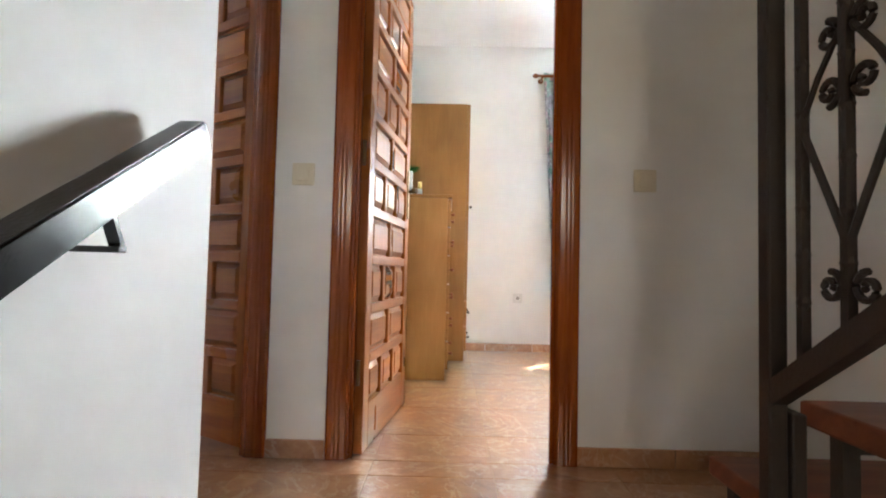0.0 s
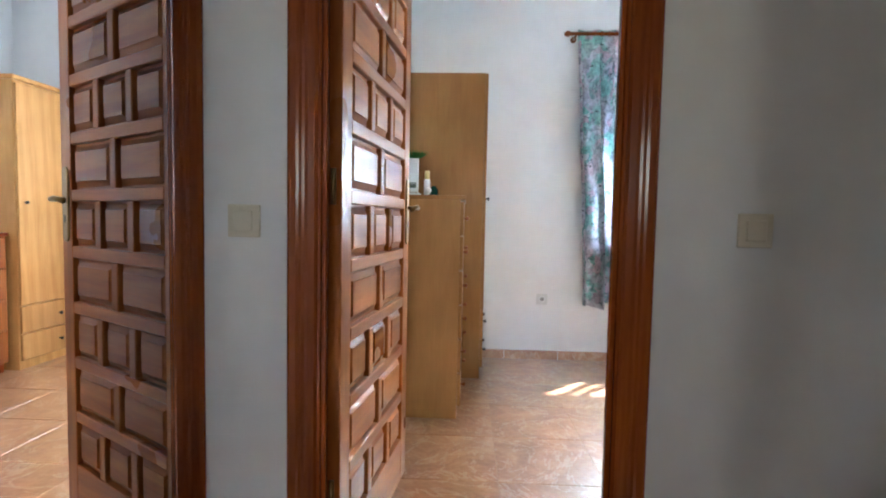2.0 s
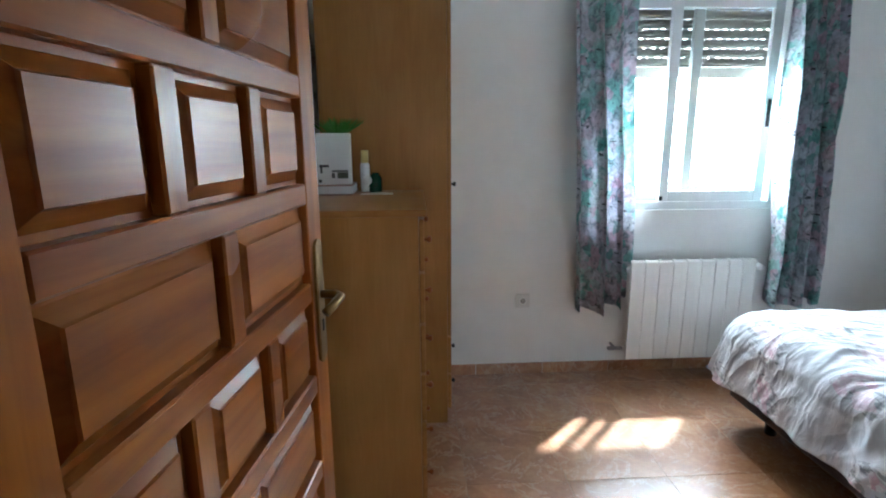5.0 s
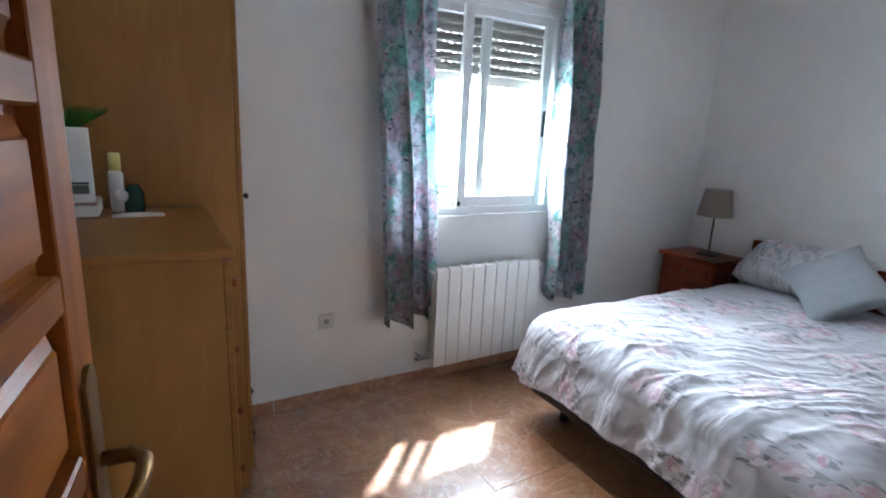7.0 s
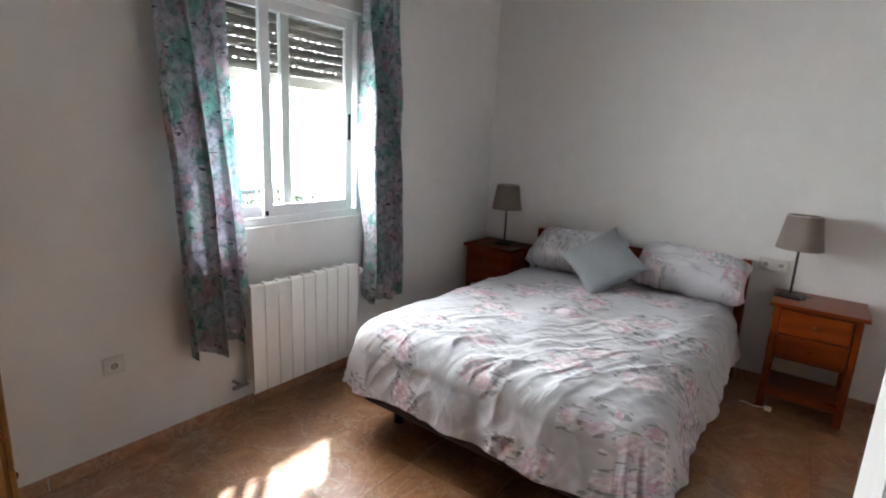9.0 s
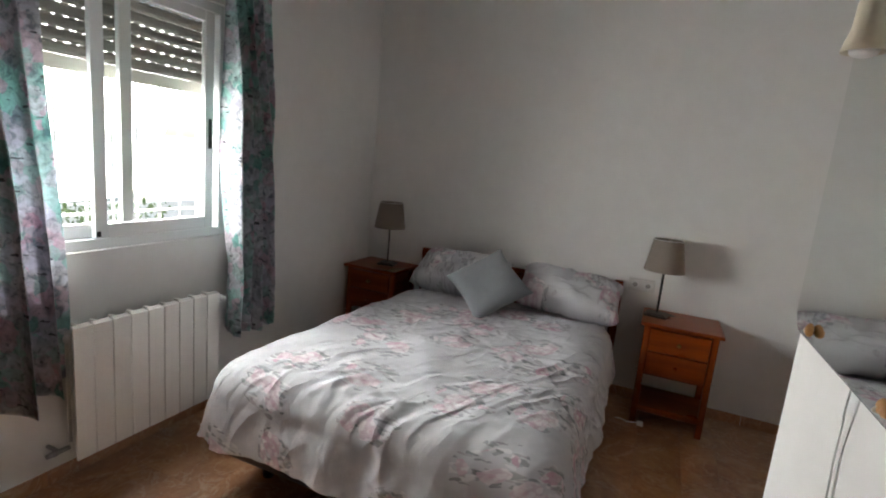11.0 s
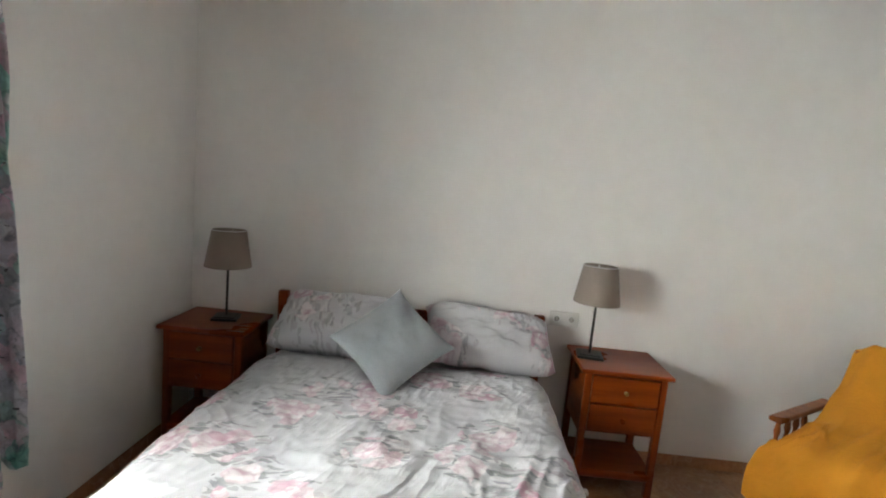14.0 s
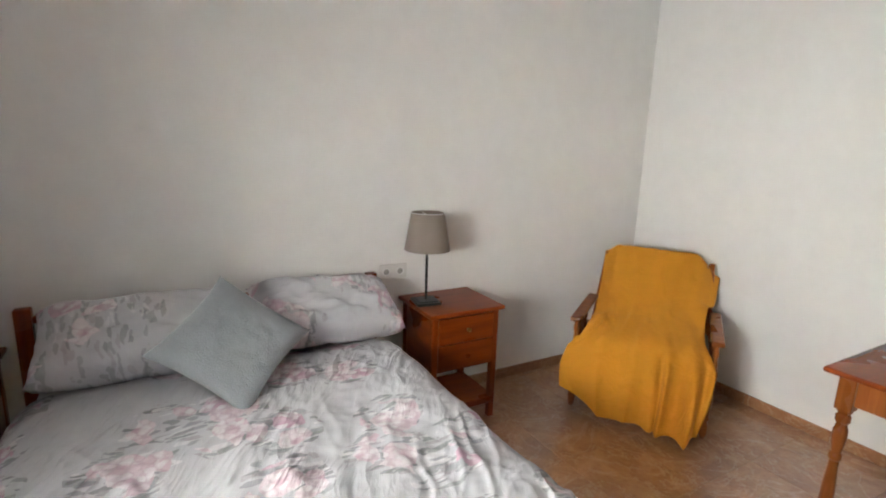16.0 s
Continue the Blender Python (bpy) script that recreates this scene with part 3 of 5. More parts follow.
def panelled_leaf(name, m, label):
    """A leaf with its hinge on the z axis, running along +y, its face towards +x; short and long raised panels in turn."""
    th = thing(name, m, label, "door", kind="structure")
    bm = bmesh.new()
    h = LEAF_T / 2
    st, z0, z1, rail = 0.072, 0.172, 1.974, 0.038
    rows = len(ROWS_OF_PANELS)
    ph = (z1 - z0 - rail * (rows - 1)) / rows
    box(bm, -h, h, 0, st, 0.006, LEAF_H, bev=0.002)
    box(bm, -h, h, LEAF_W - st, LEAF_W, 0.006, LEAF_H, bev=0.002)
    part("stile", bm, M_DOOR, th)
    bm = bmesh.new()
    box(bm, -h, h, st, LEAF_W - st, 0.006, z0, bev=0.002)
    box(bm, -h, h, st, LEAF_W - st, z1, LEAF_H, bev=0.002)
    for r in range(rows - 1):
        z = z0 + (ph + rail) * r + ph
        box(bm, -h, h, st, LEAF_W - st, z, z + rail, bev=0.003)
    part("rail", bm, M_DOORX, th)
    made = {}
    bm = bmesh.new()
    for r, n in enumerate(ROWS_OF_PANELS):
        z = z0 + (ph + rail) * r
        w = (LEAF_W - 2 * st - rail * (n - 1)) / n
        for k in range(n):
            y = st + k * (w + rail)
            if k:
                box(bm, -h, h, y - rail, y, z, z + ph, bev=0.003)
            if n not in made:
                made[n] = panel_mesh(w, ph)
            ob = new("panel", made[n])
            ob.parent = th
            ob.matrix_basis = pose(0, y + w / 2, z + ph / 2, 0, 0, 0)
    part("muntin", bm, M_DOOR, th)
    lever(th, LEAF_W - 0.036, 1.06)
    for z in (0.25, 1.05, 1.8):
        part("hinge", rod(bmesh.new(), (0, -0.006, z), (0, -0.006, z + 0.09), 0.007), M_BRASS, th, "brass hinge", smooth=True)
    return th


def frame_bar(bm, axis, a, b, at, yf, sgn, out):
    """One moulded trim bar: a body with two rounded flutes, against a wall face at yf, facing sgn."""
    w = 0.074
    prof = [(0, 0), (0, 0.007), (0.006, 0.012), (0.022, 0.014), (0.030, 0.0136), (0.037, 0.0149), (0.044, 0.0138), (0.051, 0.0152), (0.066, 0.0150), (w, 0.009), (w, 0)]
    ends = []
    for e in (a, b):
        ring = []
        for u, d in prof:
            p = at + out * u
            ring.append(bm.verts.new((p, yf + sgn * d, e) if axis == "z" else (e, yf + sgn * d, p)))
        ends.append(ring)
    n = len(prof)
    for k in range(n):
        bm.faces.new((ends[0][k], ends[0][(k + 1) % n], ends[1][(k + 1) % n], ends[1][k]))
    bm.faces.new(ends[0])
    bm.faces.new(ends[1][::-1])
    bmesh.ops.recalc_face_normals(bm, faces=bm.faces[:])


def door_frame(name, d):
    """Lining and moulded trims on both faces of the wall."""
    th = thing(name, pose(0, 0, 0), "dark red-brown varnished door frame with moulded trim", "door frame", kind="structure")
    x0, x1 = d
    bm = bmesh.new()
    for xa, xb in ((x0 + 0.055, x0 + 0.082), (x1 - 0.082, x1 - 0.055)):
        box(bm, xa, xb, YL - 0.004, YI + 0.004, 0.001, DOOR_Z - 0.02, bev=0.002)
    box(bm, x0 + 0.055, x1 - 0.055, YL - 0.004, YI + 0.004, DOOR_Z - 0.02, DOOR_Z + 0.012)
    for xa, xb in ((x0 + 0.082, x0 + 0.094), (x1 - 0.094, x1 - 0.082)):
        box(bm, xa, xb, YL + 0.004, YL + 0.026, 0.001, DOOR_Z - 0.02, bev=0.002)
    part("lining", bm, M_TRIM, th)
    for yf, sgn in ((YL, -1), (YI, 1)):
        for at, out in ((x0 + 0.074, -1), (x1 - 0.074, 1)):
            bm = bmesh.new()
            frame_bar(bm, "z", 0.001, DOOR_Z + 0.06, at, yf, sgn, out)
            part("trim", bm, M_TRIM, th)
        bm = bmesh.new()
        frame_bar(bm, "x", x0 + 0.074, x1 - 0.074, DOOR_Z - 0.012, yf, sgn, 1)
        part("head_trim", bm, M_TRIM, th)


door_frame("door_frame_1", D1)
door_frame("door_frame_2", D2)
panelled_leaf("door_2", pose(0.160, 2.297, 0, 0, 0, -7.0), "open varnished pine door with raised panels and brass lever")
panelled_leaf("door_1", pose(-0.235, 2.325, 0, 0, 0, 59.2), "open varnished pine door with raised panels, second room")


# ---- skirting ----
def skirting(name, x0, y0, x1, y1, nx, ny):
    """Ceramic strips 0.065 m high along a wall, each a piece; (nx, ny) points into the room."""
    th = thing(name, pose(0, 0, 0), "brown ceramic tile skirting with pale joints", "skirting", kind="structure")
    L = math.hypot(x1 - x0, y1 - y0)
    ux, uy = (x1 - x0) / L, (y1 - y0) / L
    n = max(1, round(L / PITCH))
    step = L / n
    bm = boxm(0, step - 0.003, 0.0, 0.009, 0.0, 0.065, bev=0.0015)
    me = bpy.data.meshes.new("skirting_tile")
    bm.to_mesh(me)
    bm.free()
    me.materials.append(M_SKIRT)
    for k in range(n):
        ob = new("skirting_tile", me)
        ob.parent = th
        ox, oy = x0 + ux * step * k, y0 + uy * step * k
        if ux * ny - uy * nx > 0:
            ob.matrix_basis = pose(ox, oy, 0.001, 0, 0, math.degrees(math.atan2(uy, ux)))
        else:
            ob.matrix_basis = pose(ox + ux * (step - 0.003), oy + uy * (step - 0.003), 0.001, 0, 0, math.degrees(math.atan2(-uy, -ux)))


# ---- window ----
def shutter_slat(w):
    bm = bmesh.new()
    prof = [(0, 0.0), (-0.008, 0.010), (-0.010, 0.021), (-0.008, 0.036), (0, 0.0480), (0.003, 0.0480), (0.003, 0.0)]
    a = [bm.verts.new((0, y, z)) for y, z in prof]
    b = [bm.verts.new((w, y, z)) for y, z in prof]
    n = len(prof)
    for k in range(n):
        bm.faces.new((a[k], a[(k + 1) % n], b[(k + 1) % n], b[k]))
    bm.faces.new(a[::-1])
    bm.faces.new(b)
    bmesh.ops.recalc_face_normals(bm, faces=bm.faces[:])
    return bm


def window(name, win, label, drop):
    x0, x1, z0, z1 = win
    y = YN + 0.028
    th = thing(name, pose(0, 0, 0), label, "window", kind="structure")
    bm = bmesh.new()
    for b in ((x0, x0 + 0.05, z0, z1), (x1 - 0.05, x1, z0, z1), (x0 + 0.05, x1 - 0.05, z0, z0 + 0.045), (x0 + 0.05, x1 - 0.05, z1 - 0.045, z1)):
        box(bm, b[0], b[1], y, y + 0.07, b[2], b[3], bev=0.003)
    part("window_frame", bm, M_ALU, th)
    mid = 1.86 if x0 > 0 else (x0 + x1) / 2

    def sash(xa, xb, yy, handle):
        za, zb = z0 + 0.045, z1 - 0.045
        bm = bmesh.new()
        for b in ((xa, xa + 0.055, za, zb), (xb - 0.055, xb, za, zb), (xa + 0.055, xb - 0.055, za, za + 0.06), (xa + 0.055, xb - 0.055, zb - 0.05, zb)):
            box(bm, b[0], b[1], yy, yy + 0.028, b[2], b[3], bev=0.003)
        sa = part("sash", bm, M_ALU, th)
        g = part("pane", boxm(xa + 0.05, xb - 0.05, yy + 0.012, yy + 0.016, za + 0.055, zb - 0.045), M_GLASS, sa)
        g.visible_shadow = False
        if handle:
            part("pull_handle", boxm(xb - 0.036, xb - 0.016, yy - 0.004, yy + 0.001, 1.42, 1.57, bev=0.0015), M_BLACKM, sa, "black recessed pull")
        part("latch", boxm(xa + 0.004, xa + 0.022, yy - 0.005, yy + 0.001, z0 + 0.05, z0 + 0.075, bev=0.0015), M_BLACKM, sa)

    sash(mid - 0.03, x1 - 0.08, y + 0.004, True)
    sash(x0 + 0.05, mid + 0.165, y + 0.036, False)
    part("window_sill", boxm(x0 - 0.001, x1 + 0.001, y + 0.07, YOUT + 0.03, z0 - 0.02, z0 + 0.012, bev=0.004), M_ALU, th)
    # roller shutter, partly down
    ys = YN + 0.145
    w = x1 - x0 - 0.02
    me = None
    z = drop + 0.06
    sh = thing("roller_shutter", pose(0, 0, 0), "grey slatted roller shutter half down behind the window", "shutter")
    part("bottom_rail", boxm(x0 + 0.01, x1 - 0.01, ys - 0.012, ys + 0.006, drop, drop + 0.058, bev=0.003), M_SHUTB, sh, "cream bottom rail")
    k = 0
    while z < z1 - 0.005:
        if me is None:
            ob = part("slat", shutter_slat(w), M_SHUT, sh, m=pose(x0 + 0.01, ys, z))
            me = ob.data
        else:
            ob = new("slat", me)
            ob.parent = sh
            ob.matrix_basis = pose(x0 + 0.01, ys, z)
        z += 0.0500
        k += 1
    # light slots between the slats: short bridges leave open gaps
    bm = bmesh.new()
    zz = drop + 0.1032
    while zz < z1 - 0.02:
        xx = x0 + 0.012 + 0.025 * (round((zz - drop) / 0.05) % 2)
        while xx < x1 - 0.05:
            box(bm, xx, xx + 0.026, ys - 0.0005, ys + 0.0025, zz, zz + 0.0075)
            xx += 0.050
        zz += 0.0500
    tagged(part("slat_bridge", bm, M_SHUT, sh), kind="stuff")
    for xa, xb in ((x0, x0 + 0.028), (x1 - 0.028, x1)):
        bm = bmesh.new()
        box(bm, xa, xb, ys - 0.022, ys - 0.014, z0 + 0.015, z1)
        box(bm, xa, xb, ys + 0.010, ys + 0.018, z0 + 0.015, z1)
        box(bm, xa, xa + 0.004 if xa == x0 else xb, ys - 0.0138, ys + 0.0098, z0 + 0.015, z1) if xa == x0 else box(bm, xb - 0.004, xb, ys - 0.0138, ys + 0.0098, z0 + 0.015, z1)
        part("guide_rail", bm, M_ALU, sh)
    return th


window("window_1", WIN, "white aluminium sliding window with raised handle", 1.69)
# never in view; added so that daylight enters the second room
window("window_2", WIN2, "white aluminium sliding window, unseen, added to light the second room", 1.6)


# unseen window, added in the back wall where the warm fill stands
def unseen_stair_window():
    th = thing("window_3", pose(0, 0, 0), "plain unseen window added behind the stairs", "window", kind="structure")
    bm = bmesh.new()
    for b in ((0.30, 0.34, 1.20, 1.85), (0.76, 0.80, 1.20, 1.85), (0.34, 0.76, 1.20, 1.24), (0.34, 0.76, 1.81, 1.85)):
        box(bm, b[0], b[1], -2.28, -2.23, b[2], b[3], bev=0.003)
    part("window_frame", bm, M_ALU, th)
    g = part("pane", boxm(0.335, 0.765, -2.258, -2.254, 1.235, 1.815), M_GLASS, th)
    g.visible_shadow = False


unseen_stair_window()


def grille():
    th = thing("window_grille", pose(0, 0, 0), "white painted iron bars outside the window", "window grille")
    x = WIN[0] + 0.06
    while x < WIN[1]:
        part("bar", rod(bmesh.new(), (x, YOUT + 0.06, WIN[2] - 0.03), (x, YOUT + 0.06, WIN[3] + 0.03), 0.008, seg=8), M_BARS, th, smooth=True)
        x += 0.125
    for z in (WIN[2] + 0.1, WIN[3] - 0.1):
        part("cross_bar", boxm(WIN[0] - 0.03, WIN[1] + 0.03, YOUT + 0.05, YOUT + 0.07, z, z + 0.012), M_BARS, th)
    for z in (WIN[2] + 0.1, WIN[3] - 0.1):
        for xx in (WIN[0] - 0.03, WIN[1] + 0.02):
            part("anchor", boxm(xx, xx + 0.01, YOUT - 0.01, YOUT + 0.06, z, z + 0.012), M_BARS, th)


grille()


# ---- bedroom: curtains, radiator ----
def curtain(name, xt0, xt1, xb0, xb1, zb, folds, seed, label, flap=0.0):
    """Gathered cloth; flap: the share next to the window that hangs flat and close to the frame."""
    th = thing(name, pose((xb0 + xb1) / 2, YN - 0.11, zb), label, "curtain", "curtains at the window")
    cx = (xb0 + xb1) / 2
    ztop = 2.352

    def fn(u, v):
        w = smooth01(v, 0.0, 0.95)
        a, b = xt0 + (xb0 - xt0) * w, xt1 + (xb1 - xt1) * w
        x = a + (b - a) * u
        loose = 1 - smooth01(u, 1 - flap - 0.06, 1 - flap + 0.03) if flap else 1.0
        drop = smooth01(v, 0.03, 0.45)
        amp = (0.018 + 0.046 * drop) * (0.15 + 0.85 * loose)
        ph = folds * 2 * math.pi * (u + 0.06 * math.sin(4.3 * u + 1.2 * v + seed) + 0.025 * noise.noise((u * 3, v * 1.6, seed)))
        wave = math.sin(ph)
        y = -amp * (abs(wave) ** 0.75 * (1 if wave > 0 else -1)) - 0.014 * loose * math.sin(2.0 * ph + seed + 1.3 * v) * (0.4 + drop)
        y += 0.026 * noise.noise((u * 4, v * 2.4, seed)) * (0.3 + v)
        y += (1 - loose) * 0.055 * drop
        x += loose * (0.022 * math.cos(ph) * (0.4 + 0.6 * v)) + 0.012 * noise.noise((u * 4, v * 4, seed + 9))
        # small sags pulled across the folds
        y += 0.006 * loose * max(0.0, 1 - 4 * abs(noise.noise((u * 5 + v * 2, v * 9, seed + 3)))) * drop
        z = ztop - (ztop - zb) * v + (0.014 * math.sin(ph * 0.5 + seed) + 0.012 * noise.noise((u * 6, 0, seed))) * v
        z += (1 - loose) * 0.06 * v
        if v < 0.045:
            y *= 0.55 + 10 * v
        return (x - cx, y, z - zb)

    part("cloth", sheet(fn, 170, 80, 0.0015), M_CURT, th, smooth=True)

    def hem(u, v):
        p = Vector(fn(u, 0.972 + 0.028 * v))
        return (p.x, p.y - 0.0035, p.z)

    part("hem", sheet(hem, 170, 3, 0.0012), M_CURT, th, "stitched bottom hem", smooth=True)


curtain("curtain", 1.235, 1.575, 1.305, 1.672, 0.425, 3.3, 1.7, "teal and pink floral curtain gathered beside the window", 0.24)
curtain("curtain", 2.385, 2.655, 2.425, 2.750, 0.44, 4.1, 5.1, "teal and pink floral curtain with dark hem edge")


def curtain_rod():
    th = thing("curtain_rod", pose(1.2, YN - 0.125, 2.322), "brown turned wooden curtain pole over the window", "curtain rod")
    part("pole", rod(bmesh.new(), (0.0, 0, 0), (1.66, 0, 0), 0.011), M_CHAIRW, th, smooth=True)
    for x, s in ((0.0, -1), (1.66, 1)):
        bm = lathe(bmesh.new(), [(0.008, -0.01), (0.015, 0.0), (0.010, 0.01), (0.019, 0.025), (0.021, 0.036), (0.012, 0.052), (0.003, 0.058)], (0, 0, 0), 16,
                   Matrix.Translation((x, 0, 0)) @ pose(0, 0, 0, 0, s * 90, 0))
        part("finial", bm, M_CHAIRW, th, smooth=True)
        bm = bmesh.new()
        rod(bm, (x - s * 0.03, 0, 0), (x - s * 0.03, 0.125, 0), 0.008)
        rod(bm, (x - s * 0.03, 0.117, 0), (x - s * 0.03, 0.125, 0), 0.022)
        part("bracket", bm, M_CHAIRW, th, smooth=True)
    for k in range(13):
        x = (0.05 + 0.05 * k) if k < 7 else (1.17 + 0.05 * (k - 7))
        bm = bmesh.new()
        tube(bm, [(x, 0.017 * math.cos(a), 0.017 * math.sin(a)) for a in [i * math.pi / 6 for i in range(13)]], 0.0022, 6)
        part("ring", bm, M_CHAIRW, th, smooth=True)


curtain_rod()


def radiator():
    x0, x1, z0, z1, yf = 1.635, 2.352, 0.124, 0.700, 4.639
    th = thing("radiator", pose(x0, yf, 0), "white nine-column aluminium radiator under the window", "radiator")
    w = (x1 - x0) / 9
    col = bmesh.new()
    box(col, 0.0015, w - 0.0015, 0.0, 0.010, z0, z1 - 0.004, bev=0.004, seg=2)
    box(col, w * 0.42, w * 0.58, 0.010, 0.085, z0 + 0.02, z1 - 0.01)
    box(col, 0.006, w - 0.006, 0.030, 0.036, z0 + 0.03, z1 - 0.03)
    box(col, 0.006, w - 0.006, 0.060, 0.066, z0 + 0.03, z1 - 0.03)
    box(col, 0.004, w - 0.004, 0.012, 0.026, z1 - 0.014, z1, bev=0.003)
    first = part("column", col, M_RAD, th)
    for k in range(1, 9):
        ob = new("column", first.data)
        ob.parent = th
        ob.matrix_basis = pose(w * k, 0, 0)
    for z in (z0 + 0.05, z1 - 0.06):
        part("header_pipe", rod(bmesh.new(), (0, 0.05, z), (x1 - x0, 0.05, z), 0.016), M_RAD, th, smooth=True)
    bm = bmesh.new()
    rod(bm, (x1 - x0, 0.05, z1 - 0.05), (x1 - x0 + 0.03, 0.05, z1 - 0.05), 0.010)
    rod(bm, (x1 - x0 + 0.035, 0.06, z1 - 0.05), (x1 - x0 + 0.035, 0.005, z1 - 0.05), 0.017, 0.014, 16)
    part("valve", bm, M_WHITEP, th, "white thermostat valve", smooth=True)
    bm = bmesh.new()
    rod(bm, (0, 0.05, z0 + 0.05), (-0.05, 0.05, z0 + 0.05), 0.010)
    rod(bm, (-0.04, 0.05, z0 + 0.05), (-0.04, 0.123, z0 + 0.05), 0.008)
    rod(bm, (-0.06, 0.05, z0 + 0.05), (-0.085, 0.05, z0 + 0.05), 0.013, 0.010)
    rod(bm, (-0.05, 0.05, z0 + 0.05), (-0.06, 0.05, z0 + 0.05), 0.015, seg=6)
    part("return_valve", bm, M_STEEL, th, "metal return valve", smooth=True)
    for x in (0.16, 0.55):
        part("bracket", boxm(x, x + 0.02, 0.085, 0.123, z1 - 0.10, z1 - 0.07), M_RAD, th)


radiator()


# ---- bed ----


def pillow_bm(w, h, t, seed, n=34, pinch=0.07, wrinkle=0.010, full=0.55):
    bm = bmesh.new()
    grids = []
    for side in (1, -1):
        g = []
        for i in range(n + 1):
            row = []
            for j in range(n + 1):
                u, v = 2 * i / n - 1, 2 * j / n - 1
                edge = max(0.0, (1 - abs(u) ** 3.2) * (1 - abs(v) ** 3.2)) ** full
                x = u * w / 2 * (1 - pinch * (1 - v * v) ** 1.0 * abs(u) ** 4 * 1.3)
                y = v * h / 2 * (1 - pinch * (1 - u * u) ** 1.0 * abs(v) ** 4 * 1.3)
                z = side * t / 2 * edge
                z += side * wrinkle * 0.8 * edge * max(0.0, 1 - 5 * abs(noise.noise((u * 2.2 + v * 1.1 + seed, v * 1.6 - u, seed)))) * abs(u)
                z += wrinkle * edge * (noise.noise((u * 3 + seed, v * 3, side * 2.0)) + 0.6 * noise.noise((u * 8, v * 7 + seed, side * 5.0)))
                row.append(g_vert(bm, grids, i, j, n, (x, y, z), side))
            g.append(row)
        grids.append(g)
        for i in range(n):
            for j in range(n):
                f = (g[i][j], g[i + 1][j], g[i + 1][j + 1], g[i][j + 1])
                bm.faces.new(f if side > 0 else f[::-1])
    return bm


def g_vert(bm, grids, i, j, n, p, side):
    if side < 0 and (i in (0, n) or j in (0, n)):
        return grids[0][i][j]
    return bm.verts.new(p)


def duvet_fn(u, v):
    """From the head (u = 0) to the foot hem, and across from the window side (v = 0) to the other hem."""
    R, zt = 0.13, 0.565
    xa, xb = 2.015, 3.66
    ya, yb = BYM - 0.61, BYM + 0.61
    over_f, over_s = 0.40, 0.38
    qx = xb + 0.02 - (xb + 0.02 - (xa - over_f)) * u
    qy = (yb + over_s) - (yb - ya + 2 * over_s) * v
    cx, cy = max(qx, xa), min(max(qy, ya), yb)
    dx, dy = qx - cx, qy - cy
    d = math.hypot(dx, dy)
    nx, ny = (dx / d, dy / d) if d > 1e-6 else (0, 0)
    dmax = over_f + (over_s - over_f) * abs(ny)
    d = min(d, dmax)
    qx, qy = cx + nx * d, cy + ny * d
    d *= 1.0 + 0.05 * noise.noise((qx * 3, qy * 3, 4))
    if d < R * math.pi / 2:
        h, g = R * math.sin(d / R), R * (1 - math.cos(d / R))
    else:
        e = d - R * math.pi / 2
        h, g = R + 0.22 * e, R + 0.93 * e
    tang = (cx - 2.8) * ny - (cy - BYM) * nx
    fold = smooth01(d, 0.08, 0.34)
    rip = (0.006 + 0.008 * abs(nx)) * math.sin(tang * 13 + 4.0 * noise.noise((tang * 3, 0, 3))) + 0.010 * noise.noise((tang * 16, d * 2, 1.0))
    x, y, z = cx + nx * (h + rip * fold), cy + ny * (h + rip * fold), zt - g
    # fullness and drawn wrinkles
    top = 1 - smooth01(d, 0.05, 0.3)
    z += top * (0.030 * noise.noise((qx * 1.6, qy * 1.8, 7.3)) + 0.014 * noise.noise((qx * 4.2, qy * 4.5, 1.3)))
    # creases run aslant from the far side of the foot towards the head
    al, ac = 0.87 * qx - 0.49 * qy, 0.49 * qx + 0.87 * qy
    warp = noise.noise((qx * 1.7, qy * 1.7, 12.0)) + 0.4 * noise.noise((qx * 4.5, qy * 4.5, 2.0))
    patch = smooth01(noise.noise((qx * 1.6 + 3, qy * 1.6, 20.0)), -0.3, 0.3)
    strength = smooth01(u, 0.10, 0.5) * (0.45 + 0.55 * smooth01(v, 0.2, 0.65)) * (0.35 + 0.65 * patch)
    r1 = max(1 - abs(noise.noise((ac * 6.0 + warp * 0.9, al * 1.5, 2.2))) * 3.2, 0) ** 1.5
    r2 = max(1 - abs(noise.noise((ac * 13.0 + warp * 1.6, al * 3.0, 8.8))) * 3.0, 0) ** 1.5
    r3 = max(1 - abs(noise.noise((qx * 6 + warp * 3, qy * 10 + warp * 3, 5.5))) * 3.2, 0) ** 1.7
    crease = strength * (0.020 * r1 + 0.011 * r2) + (0.3 + 0.7 * patch) * 0.006 * r3
    z += crease * (0.35 + 0.65 * top)
    z += 0.003 * noise.noise((qx * 28, qy * 22, 5.0))
    if nx or ny:
        y += ny * crease * 0.9 * fold
        x += nx * crease * 0.9 * fold
    z -= 0.02 * smooth01(0.06 - u, 0, 0.06)
    return (x, y, max(z, 0.05))


